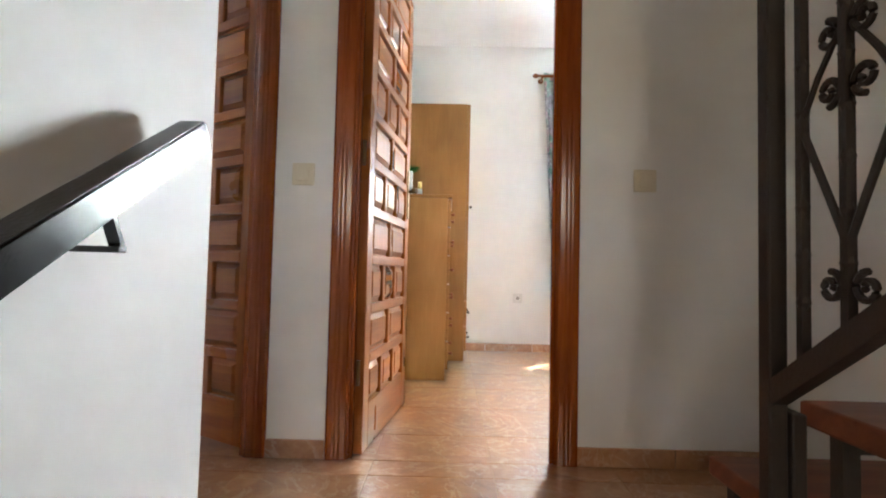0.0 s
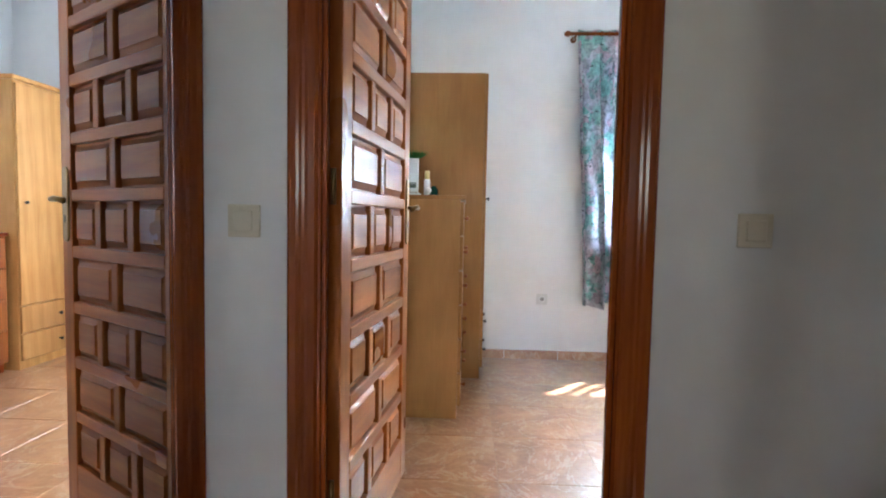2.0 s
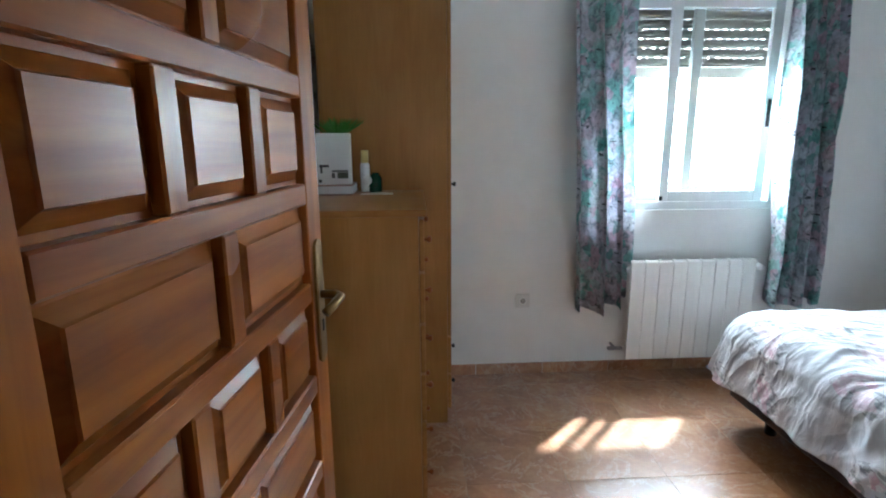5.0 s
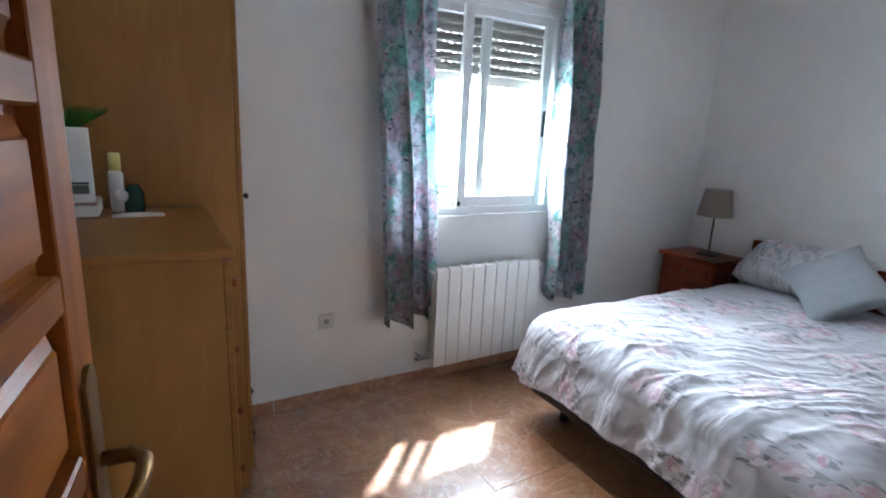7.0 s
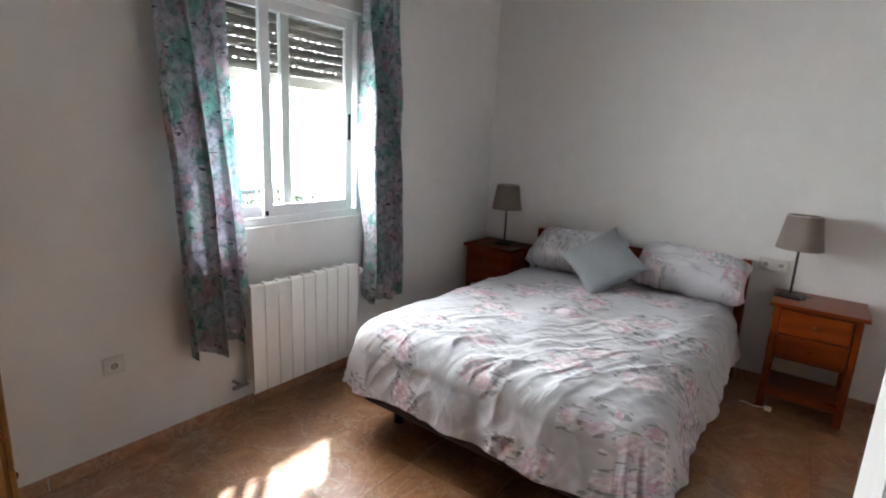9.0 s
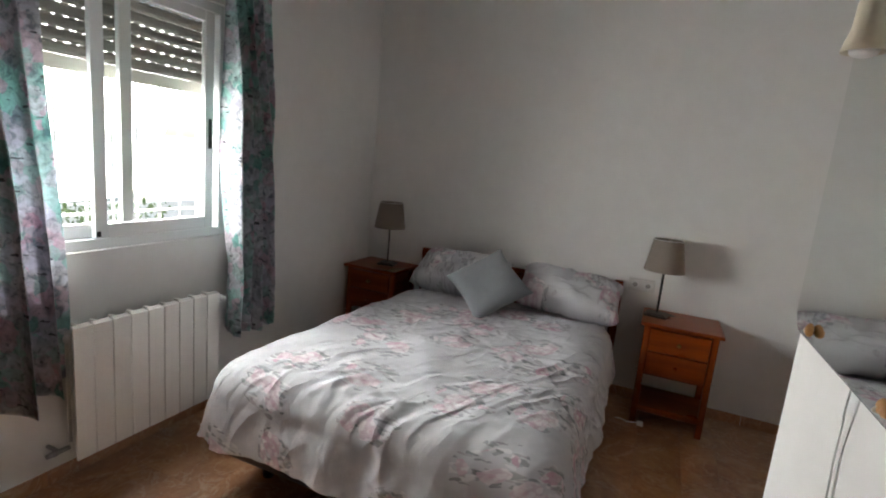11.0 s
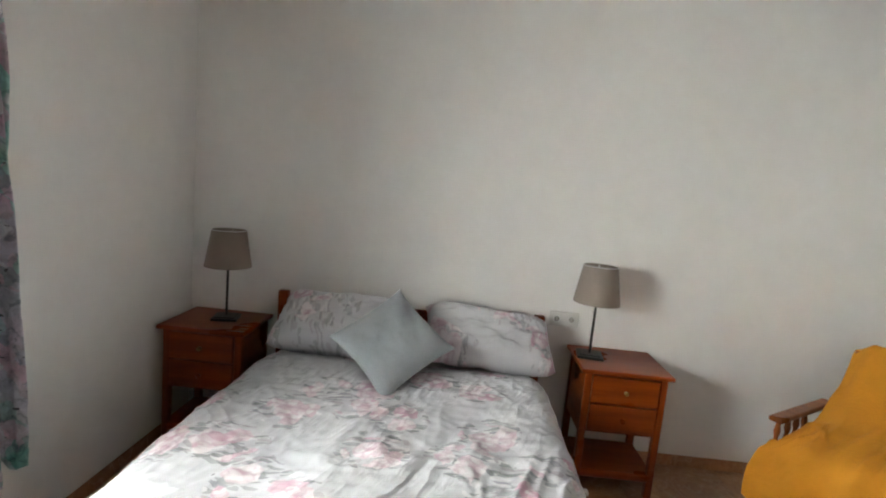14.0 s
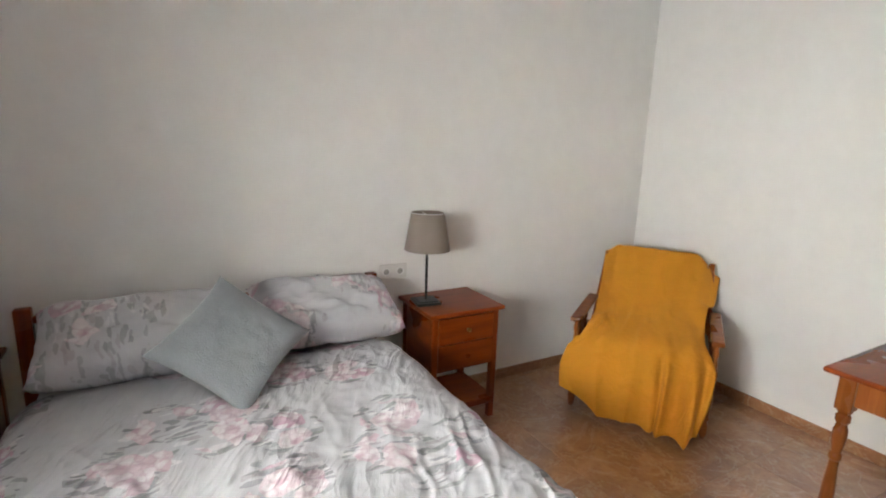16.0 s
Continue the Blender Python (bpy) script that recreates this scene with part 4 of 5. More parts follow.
def bed():
    th = thing("bed", pose(BX0, BYM, 0), "double bed with dark base and red-brown wooden headboard", "bed")
    o = Matrix.Translation((-BX0, -BYM, 0))
    part("base", boxm(BX0 + 0.05, BX1 - 0.02, BYM - 0.665, BYM + 0.665, 0.14, 0.30, bev=0.02, seg=3), M_DARKBASE, th, "dark brown upholstered base", m=o)
    part("mattress", boxm(BX0 + 0.02, BX1 - 0.03, BYM - 0.67, BYM + 0.67, 0.302, 0.53, bev=0.05, seg=4), M_MATT, th, "white mattress", m=o)
    for x in (BX0 + 0.2, BX1 - 0.2):
        for y in (BYM - 0.55, BYM + 0.55):
            part("leg", rod(bmesh.new(), (x, y, 0), (x, y, 0.14), 0.025, 0.03), M_BLACKM, th, m=o, smooth=True)
    hb = part("headboard", boxm(3.932, 3.952, BYM - 0.66, BYM + 0.66, 0.42, 0.735, bev=0.004), M_RED, th, "red-brown wooden headboard", m=o)
    for y in (BYM - 0.71, BYM + 0.71):
        part("post", boxm(3.920, 3.965, y - 0.028, y + 0.028, 0.0, 0.797, bev=0.006, seg=2), M_REDZ, hb)
    part("top_rail", boxm(3.926, 3.958, BYM - 0.682, BYM + 0.682, 0.735, 0.762, bev=0.006, seg=2), M_RED, hb)


bed()
_d = tagged(obj("duvet", sheet(duvet_fn, 300, 270, 0.006), M_DUVET, smooth=True), "crumpled white-grey duvet printed with pink roses", "duvet")


def pillow(m, seed, label):
    return tagged(obj("pillow", pillow_bm(0.67, 0.35, 0.230, seed, pinch=0.05, wrinkle=0.024, full=0.40), M_PILLOW, m=m, smooth=True), label, "pillow", "pillows on the bed")


def frame_of(at, xa, ya):
    """A pose from an origin and two axes."""
    x = Vector(xa).normalized()
    z = x.cross(Vector(ya)).normalized()
    y = z.cross(x)
    return Matrix.Translation(at) @ Matrix((x, y, z)).transposed().to_4x4()


pillow(frame_of((3.735, BYM + 0.335, 0.698), (-0.05, -1, 0.02), (0.80, 0, 0.50)), 3.0, "white pillow with pink and grey rose print")
pillow(frame_of((3.745, BYM - 0.425, 0.700), (0.07, -1, -0.07), (0.84, 0, 0.42)), 8.0, "plump white pillow with a large pink rose")
_a, _b = Vector((0.367, 0.016, 0.353)).normalized(), Vector((0.06, -1, -0.02))
tagged(obj("cushion", pillow_bm(0.41, 0.41, 0.15, 5.0, pinch=0.09, wrinkle=0.006), M_GREYCL, m=frame_of((3.425, 3.533, 0.735), _a + _b, _a - _b), smooth=True),
       "square grey woven cushion propped on its corner", "cushion")


# ---- nightstands and lamps ----
def nightstand(m, label):
    """Local: back at x = 0.38, front at x = 0, width along y."""
    th = thing("nightstand", m, label, "nightstand", "nightstands beside the bed")
    W, D, H = 0.40, 0.355, 0.645
    bm = boxm(-0.012, D + 0.02, -0.015, W + 0.035 - 0.005, H - 0.022, H, bev=0.007, seg=3)
    part("top", bm, M_RED, th)
    for x in (0.012, D - 0.03):
        for y in (0.008, W - 0.028):
            part("leg", boxm(x, x + 0.035, y, y + 0.035, 0, H - 0.022, bev=0.004), M_REDZ, th)
    bm = bmesh.new()
    box(bm, 0.045, D - 0.02, 0.012, 0.026, 0.33, H - 0.022)
    box(bm, 0.045, D - 0.02, W - 0.014, W, 0.33, H - 0.022)
    box(bm, D - 0.022, D - 0.006, 0.043, W - 0.028, 0.33, H - 0.022)
    box(bm, 0.02, D - 0.02, 0.03, W - 0.02, 0.322, 0.33)
    part("carcass", bm, M_RED, th)
    for z0, z1 in ((0.475, 0.612), (0.335, 0.468)):
        bm = boxm(0.004, 0.024, 0.046, W - 0.030, z0, z1, bev=0.004, seg=2)
        dr = part("drawer", bm, M_RED, th)
        y = (W + 0.016) / 2
        bm = lathe(bmesh.new(), [(0.006, 0), (0.005, 0.010), (0.011, 0.016), (0.011, 0.022), (0.004, 0.026)], (0, 0, 0), 14, Matrix.Translation((0.005, y, (z0 + z1) / 2)) @ pose(0, 0, 0, 0, -90, 0))
        part("knob", bm, M_BRASS if z0 > 0.4 else M_RED, dr, smooth=True)
    part("shelf", boxm(0.012, D - 0.01, 0.008, W + 0.007, 0.085, 0.125, bev=0.005), M_RED, th)
    for y in (0.012, W - 0.02):
        part("side_rail", boxm(0.05, D - 0.03, y, y + 0.02, 0.30, 0.33), M_RED, th)
    return th


n1 = nightstand(pose(3.600, 4.300, 0), "red-brown wooden nightstand with two drawers in the corner")
n2 = nightstand(pose(3.600, 2.195, 0), "red-brown wooden nightstand with two drawers and low shelf")


def table_lamp(m, label):
    th = thing("table_lamp", m, label, "lamp", "lamps on the nightstands")
    bm = boxm(-0.065, 0.065, -0.065, 0.065, 0, 0.014, bev=0.003, seg=2)
    box(bm, -0.052, 0.052, -0.052, 0.052, 0.014, 0.020, bev=0.003)
    part("base", bm, M_BLACKM, th, "square black metal base")
    bm = bmesh.new()
    rod(bm, (0, 0, 0.02), (0, 0, 0.33), 0.0065)
    for k in range(9):
        rod(bm, (0, 0, 0.05 + 0.03 * k), (0, 0, 0.058 + 0.03 * k), 0.008)
    part("stem", bm, M_BLACKM, th, smooth=True)
    bm = bmesh.new()
    seg, r0, r1, z0, z1, t = 40, 0.118, 0.086, 0.285, 0.478, 0.002
    rings = []
    for r, z in ((r0, z0), (r1, z1), (r1 - t, z1), (r0 - t, z0)):
        rings.append([bm.verts.new((r * math.cos(2 * math.pi * i / seg), r * math.sin(2 * math.pi * i / seg), z)) for i in range(seg)])
    for k in range(4):
        a, b = rings[k], rings[(k + 1) % 4]
        for i in range(seg):
            bm.faces.new((a[i], a[(i + 1) % seg], b[(i + 1) % seg], b[i]))
    shade = part("shade", bm, M_SHADE, th, "tapered taupe linen shade", smooth=False)
    bm = bmesh.new()
    for a in (0, 120, 240):
        rod(bm, (0, 0, 0.455), (0.084 * math.cos(radians(a)), 0.084 * math.sin(radians(a)), 0.470), 0.0018, seg=6)
    tube(bm, [(0.0855 * math.cos(i * math.pi / 16), 0.0855 * math.sin(i * math.pi / 16), 0.478) for i in range(33)], 0.0016, 6)
    part("ring", bm, M_WHITEP, shade)
    bm = lathe(bmesh.new(), [(0.016, 0.33), (0.016, 0.38), (0.012, 0.385), (0.026, 0.42), (0.024, 0.445), (0.008, 0.458)], (0, 0, 0), 16)
    part("bulb", bm, M_WHITEP, th, smooth=True)
    return th


table_lamp(pose(3.80, 4.475, 0.645, 0, 0, 12), "taupe shaded table lamp with thin black stem in the corner")
table_lamp(pose(3.80, 2.545, 0.645, 0, 0, -8), "taupe shaded table lamp with thin black stem")


# ---- wardrobe and chest ----
def knob_x(parent, x, y, z, mat=None, r=0.011):
    bm = lathe(bmesh.new(), [(0.005, 0), (0.005, 0.010), (r, 0.015), (r, 0.022), (0.004, 0.026)], (0, 0, 0), 12, Matrix.Translation((x, y, z)) @ pose(0, 0, 0, 0, 90, 0))
    part("knob", bm, mat or M_CHAIRW, parent, smooth=True)


def wardrobe():
    th = thing("wardrobe", pose(0.05, 4.25, 0), "tall beech laminate wardrobe standing beside the window wall", "wardrobe")
    D, W, H = 0.545, 0.49, 1.94
    bm = bmesh.new()
    box(bm, 0, D, 0, 0.018, 0, H, bev=0.001)
    box(bm, 0, D, W - 0.018, W, 0, H, bev=0.001)
    box(bm, 0, D, 0.018, W - 0.018, H - 0.022, H, bev=0.001)
    box(bm, 0, 0.012, 0.018, W - 0.018, 0.03, H - 0.022)
    box(bm, 0.03, D - 0.02, 0.018, W - 0.018, 0.0, 0.07)
    part("carcass", bm, M_BEECH, th)
    d = part("door", boxm(D + 0.001, D + 0.019, 0.002, W - 0.002, 0.45, H - 0.002, bev=0.003), M_BEECH, th)
    knob_x(d, D + 0.019, 0.06, 1.16, M_BLACKM)
    for z0, z1 in ((0.075, 0.255), (0.26, 0.445)):
        dr = part("drawer", boxm(D + 0.001, D + 0.019, 0.002, W - 0.002, z0, z1, bev=0.003), M_BEECHY, th)
        for y in (0.12, W - 0.12):
            knob_x(dr, D + 0.019, y, (z0 + z1) / 2, M_BLACKM)


wardrobe()


def chest():
    th = thing("chest_of_drawers", pose(0.03, 3.572, 0), "tall beech laminate chest of drawers with wooden knobs", "chest of drawers")
    D, W, H = 0.432, 0.655, 1.142
    bm = bmesh.new()
    box(bm, 0, D, 0.0, 0.016, 0, H - 0.022, bev=0.001)
    box(bm, 0, D, W - 0.016, W, 0, H - 0.022, bev=0.001)
    box(bm, 0, 0.010, 0.016, W - 0.016, 0.02, H - 0.022)
    box(bm, 0.02, D - 0.02, 0.016, W - 0.016, 0.0, 0.06)
    part("carcass", bm, M_BEECH, th)
    part("top", boxm(-0.004, D + 0.026, -0.008, W + 0.004, H - 0.022, H, bev=0.004, seg=2), M_BEECHY, th)
    z = 0.065
    for k in range(6):
        h = 0.172
        dr = part("drawer", boxm(D + 0.001, D + 0.018, 0.004, W - 0.004, z, z + h - 0.004, bev=0.003), M_BEECHY, th)
        for y in (0.10, W - 0.10):
            knob_x(dr, D + 0.018, y, z + h / 2)
        z += h + 0.0035


chest()


# ---- small things on the chest ----
def on_chest():
    z = 1.142
    bk = tagged(obj("book", boxm(0.05, 0.205, 4.04, 4.20, z, z + 0.040, bev=0.003), M_BOOKC), "thick closed book lying on the chest", "book")
    part("page_block", boxm(0.056, 0.2065, 4.0390, 4.196, z + 0.005, z + 0.035), M_PAPER, bk)
    bx = thing("box", pose(0.055, 4.05, z + 0.041, 0, 0, 4), "white cardboard box with dark printed picture", "box")
    part("carton", boxm(0, 0.146, 0, 0.09, 0, 0.200, bev=0.002), M_PAPER, bx)
    for xa, xb, za, zb in ((0.022, 0.060, 0.068, 0.078), (0.026, 0.034, 0.045, 0.068), (0.070, 0.135, 0.050, 0.056), (0.018, 0.030, 0.008, 0.02), (0.070, 0.082, 0.026, 0.046)):
        part("print", boxm(xa, xb, -0.0015, 0.0005, za, zb), M_GREYPRINT, bx, "dark printed mark")
    part("picture", boxm(0.092, 0.134, -0.0015, 0.0005, 0.024, 0.048), M_STICK, bx)
    pl = thing("plant", pose(0.130, 4.178, z), "small bright green plant behind the box", "plant")
    part("pot", lathe(bmesh.new(), [(0.022, 0.0), (0.024, 0.10), (0.026, 0.236), (0.022, 0.240)], (0, 0, 0), 18), M_WHITEP, pl, smooth=True)
    rnd = random.Random(4)
    bm = bmesh.new()
    for k in range(130):
        a, r = rnd.uniform(0, 6.283), 0.036 * math.sqrt(rnd.random())
        x, y = r * math.cos(a), r * math.sin(a)
        tilt = Vector((x * 2.2 + rnd.uniform(-0.02, 0.02), (y * 1.4 + rnd.uniform(-0.02, 0.02)), rnd.uniform(0.045, 0.075)))
        s = Vector((-math.sin(a), math.cos(a), 0)) * 0.0035
        p = Vector((x, y, 0.234))
        q = p + tilt * 0.6 + Vector((0, 0, 0.004))
        vs = [bm.verts.new(v) for v in (p - s, p + s, q + s * 0.8, p + tilt, q - s * 0.8)]
        bm.faces.new(vs)
    tagged(part("leaves", bm, M_GREEN, pl), kind="stuff")
    bt = thing("bottle", pose(0.258, 4.13, z) @ Matrix.Diagonal((1.15, 1.15, 1.18, 1)), "small white tube with yellow cap on a dark green bottle", "bottle")
    part("body", lathe(bmesh.new(), [(0.022, 0), (0.024, 0.01), (0.024, 0.05), (0.014, 0.066), (0.012, 0.07)], (0.028, 0, 0), 18), M_BOTTLE, bt, smooth=True)
    tb = part("tube", lathe(bmesh.new(), [(0.014, 0), (0.016, 0.01), (0.017, 0.09), (0.013, 0.10)], (-0.008, 0, 0.004), 16), M_PAPER, bt, smooth=True)
    part("cap", lathe(bmesh.new(), [(0.0135, 0.1), (0.0135, 0.140), (0.011, 0.143)], (-0.008, 0, 0.004), 16), M_YELLOW, tb, "yellow cap", smooth=True)
    part("stopper", lathe(bmesh.new(), [(0.010, 0), (0.017, 0.01), (0.017, 0.022), (0.006, 0.032)], (0.0, -0.026, 0.03), 14), M_WHITEP, bt, smooth=True)
    bm = sheet(lambda u, v: (0.235 + 0.13 * u, 4.03 + 0.055 * v, z + 0.002 + 0.004 * math.sin(3 * u) * v), 8, 4, 0.0008)
    tagged(obj("paper", bm, M_PAPER), "white slip of paper on the chest", "paper")


on_chest()


# ---- armchair with throw ----
def turned_leg(h, r=0.022):
    return [(r * 0.7, 0), (r * 0.8, h * 0.05), (r * 0.95, h * 0.18), (r * 0.65, h * 0.26), (r * 1.05, h * 0.30), (r * 0.75, h * 0.34), (r * 1.0, h * 0.5), (r * 1.1, h * 0.62),
            (r * 0.7, h * 0.70), (r * 1.1, h * 0.74), (r * 0.75, h * 0.78), (r * 1.05, h * 0.84), (r * 1.05, h)]


CHAIR = pose(3.365, 1.330, 0, 0, 0, 34)


def armchair():
    th = thing("armchair", CHAIR, "low orange pine armchair with spindle arms in the corner", "chair")
    for s in (-1, 1):
        x = s * 0.355
        bm = bmesh.new()
        box(bm, x - 0.032, x + 0.032, -0.30, 0.255, 0.510, 0.535, bev=0.010, seg=3)
        part("arm", bm, M_CHAIRW, th, smooth=False)
        for k in range(4):
            y = 0.20 - 0.085 * k if k else 0.215
            bm = lathe(bmesh.new(), [(0.010, 0.36), (0.014, 0.40), (0.009, 0.43), (0.015, 0.46), (0.010, 0.49), (0.011, 0.512)], (x, y, 0), 12)
            part("spindle", bm, M_CHAIRW, th, smooth=True)
        part("front_leg", lathe(bmesh.new(), turned_leg(0.37, 0.024), (x * 0.97, 0.235, 0), 14), M_CHAIRW, th, smooth=True)
        bm = bmesh.new()
        tube(bm, [(x * 0.93, -0.20, 0.0), (x * 0.93, -0.22, 0.36), (x * 0.90, -0.32, 0.58), (x * 0.86, -0.408, 0.80)], 0.017, 10)
        part("back_post", bm, M_CHAIRW, th, smooth=True)
        part("side_rail", boxm(x - 0.018, x + 0.018, -0.23, 0.25, 0.325, 0.375, bev=0.006), M_CHAIRW, th)
    part("front_rail", boxm(-0.345, 0.345, 0.225, 0.250, 0.325, 0.375, bev=0.006), M_CHAIRW, th)
    part("back_rail", boxm(-0.32, 0.32, -0.24, -0.215, 0.325, 0.375, bev=0.006), M_CHAIRW, th)
    part("seat", boxm(-0.33, 0.33, -0.21, 0.25, 0.376, 0.425, bev=0.022, seg=3), M_DARKBASE, th)
    bm = bmesh.new()
    box(bm, -0.29, 0.29, -0.03, 0.03, 0, 0.385, bev=0.02, seg=3)
    part("backrest", bm, M_DARKBASE, th, m=pose(0, -0.300, 0.42, 13, 0, 0))


armchair()


def throw_path(v):
    """Local y, z and half width of the throw's middle line, from behind the back to the front hem."""
    pts = [(-0.425, 0.50, 0.32), (-0.440, 0.74, 0.335), (-0.425, 0.842, 0.325), (-0.365, 0.846, 0.322), (-0.275, 0.73, 0.312), (-0.175, 0.605, 0.305), (-0.04, 0.535, 0.298), (0.11, 0.500, 0.300),
           (0.255, 0.462, 0.315), (0.315, 0.385, 0.330), (0.350, 0.22, 0.325), (0.39, 0.035, 0.295)]
    k = v * (len(pts) - 1)
    i = min(int(k), len(pts) - 2)
    f = k - i
    p0, p1, p2, p3 = pts[max(i - 1, 0)], pts[i], pts[i + 1], pts[min(i + 2, len(pts) - 1)]
    return [0.5 * (2 * b + (c - a) * f + (2 * a - 5 * b + 4 * c - d) * f * f + (3 * b - a - 3 * c + d) * f ** 3) for a, b, c, d in zip(p0, p1, p2, p3)]


def throw_fn(u, v):
    y, z, w = throw_path(v)
    s = 2 * u - 1
    front = smooth01(v, 0.74, 1.0)
    seat = smooth01(v, 0.45, 0.6) * (1 - smooth01(v, 0.85, 1.0))
    back = 1 - smooth01(v, 0.36, 0.48)
    side = smooth01(abs(s), 0.72, 1.0)
    x = s * w
    z -= side * (0.030 * seat + 0.055 * back)
    y -= side * back * 0.035
    y -= side * front * 0.03
    # folds: hanging pleats in front, drawn creases on the back
    ph = s * 13 + 1.2 * noise.noise((s * 3, v * 2, 2.0))
    y += front * (0.016 * math.sin(ph) + 0.042 * math.sin(ph * 0.62 + 1.0) * smooth01(-s, 0.05, 0.8))
    z += front * 0.13 * smooth01(s, 0.35, 1.0) + 0.02 * front * math.sin(s * 5 + 1)
    pl = smooth01(v, 0.68, 0.90)
    y += pl * 0.034 * math.sin(s * 23 + 1.5 * noise.noise((s * 4, v * 3, 11.0))) * smooth01(-s, 0.0, 0.5)
    bunch = smooth01(s, 0.45, 0.8) * smooth01(v, 0.56, 0.64) * (1 - smooth01(v, 0.76, 0.88))
    z += bunch * (0.012 + 0.030 * max(0.0, 1 - 3.0 * abs(noise.noise((s * 6 + v * 4, v * 13, 21.0)))) ** 2)
    y += bunch * 0.03 * noise.noise((s * 7, v * 11, 5.0))
    x += 0.030 * smooth01(s, 0.6, 1.0) * smooth01(v, 0.70, 0.82)
    x += front * (0.018 * math.cos(ph) + 0.05 * smooth01(s, 0.5, 1.0))
    x -= 0.035 * smooth01(-s, 0.45, 1.0) * smooth01(v, 0.62, 0.80)
    flap = back * smooth01(-s, 0.62, 1.0)
    x -= 0.035 * flap
    z -= 0.09 * flap
    cr = 1 - abs(noise.noise((s * 1.7 + v * 1.2, v * 2.6 - s * 1.6, 6.0))) * 2.4
    c2 = 1 - abs(noise.noise((s * 3.5 - v * 2.0, v * 3.5 + s * 2.5, 16.0))) * 2.6
    z += (0.015 * max(cr, 0) ** 2 + 0.006 * max(c2, 0) ** 2) * (0.25 + 0.75 * seat)
    # long drawn folds from the back down to the lower corner
    dg = math.sin(s * 8.0 + v * 6.0 + 0.8 * noise.noise((s * 2, v * 3, 8.0)))
    z += 0.014 * max(dg, 0.0) ** 3 * seat * smooth01(-s, -0.2, 0.5)
    y += 0.012 * max(dg, 0.0) ** 3 * back * smooth01(-s, -0.2, 0.6)
    y += (0.008 * max(cr, 0) ** 2 + 0.003 * max(c2, 0) ** 2) * back + 0.006 * noise.noise((s * 6, v * 9, 1.0))
    z += 0.006 * noise.noise((s * 7, v * 10, 3.0))
    return (x, y, max(z, 0.03))


tagged(obj("throw_blanket", sheet(throw_fn, 80, 120, 0.004), M_THROW, m=CHAIR, smooth=True), "mustard yellow knitted throw draped over the armchair", "blanket")


# ---- desk ----
def desk():
    th = thing("desk", pose(1.705, 0.80, 0), "orange-brown pine table with turned legs", "table")
    W, L, H = 0.619, 0.949, 0.75
    part("tabletop", boxm(0, W, 0, L, H - 0.020, H, bev=0.008, seg=2), M_RED, th)
    bm = bmesh.new()
    for b in ((0.06, W - 0.06, L - 0.075, L - 0.055), (0.06, W - 0.06, 0.055, 0.075), (W - 0.075, W - 0.055, 0.06, L - 0.06), (0.055, 0.075, 0.06, L - 0.06)):
        box(bm, *b, H - 0.125, H - 0.021)
    part("apron", bm, M_CHAIRW, th)
    for x in (0.065, W - 0.065):
        for y in (0.065, L - 0.065):
            bm = boxm(x - 0.026, x + 0.026, y - 0.026, y + 0.026, H - 0.15, H - 0.021, bev=0.003)
            lg = [(0.015, 0), (0.017, 0.02), (0.021, 0.05), (0.015, 0.075), (0.014, 0.085), (0.020, 0.14), (0.023, 0.22), (0.021, 0.30), (0.016, 0.375), (0.015, 0.40), (0.021, 0.41),
                  (0.021, 0.425), (0.016, 0.435), (0.019, 0.455), (0.023, 0.49), (0.022, 0.52), (0.016, 0.545), (0.023, 0.556), (0.023, 0.575), (0.017, 0.585), (0.024, 0.594), (0.024, 0.600)]
            lathe(bm, lg, (x, y, 0), 16)
            part("leg", bm, M_CHAIRW, th, smooth=False)


desk()


# ---- switches and sockets ----
def plate_switch(name, m, label, mat, category="switch", socket=0):
    """A wall plate; local x along the wall, y out of the wall, z up."""
    th = thing(name, m, label, category)
    w = 0.08 * max(1, socket)
    bm = boxm(-0.04, -0.04 + w, 0, 0.009, -0.04, 0.04, bev=0.003, seg=2)
    part("plate", bm, mat, th)
    if socket:
        for k in range(socket):
            bm = lathe(bmesh.new(), [(0.021, 0.0), (0.021, 0.003), (0.017, 0.003), (0.016, 0.0005)], (0, 0, 0), 20, Matrix.Translation((0.08 * k, 0.009, 0)) @ pose(0, 0, 0, -90, 0, 0))
            part("socket_ring", bm, M_WHITEP, th, smooth=False)
            # flat disc, no recess: the well's shade is in its grey colour
            part("socket_well", rod(bmesh.new(), (0.08 * k, 0.0088, 0), (0.08 * k, 0.0096, 0), 0.0165, seg=20), M_WELL, th, "shaded well of the socket")
            bm = bmesh.new()
            for dx in (-0.0095, 0.0095):
                rod(bm, (0.08 * k + dx, 0.0085, 0), (0.08 * k + dx, 0.0105, 0), 0.0026, seg=8)
            part("pin_hole", bm, M_BLACKM, th)
    else:
        part("rocker", boxm(-0.024, 0.024, 0.009, 0.014, -0.026, 0.026, bev=0.003), mat, th)
    return th


def at_wall(x, y, z, face):
    return pose(x, y, z, 0, 0, {"s": 180, "n": 0, "w": 90, "e": -90}[face])


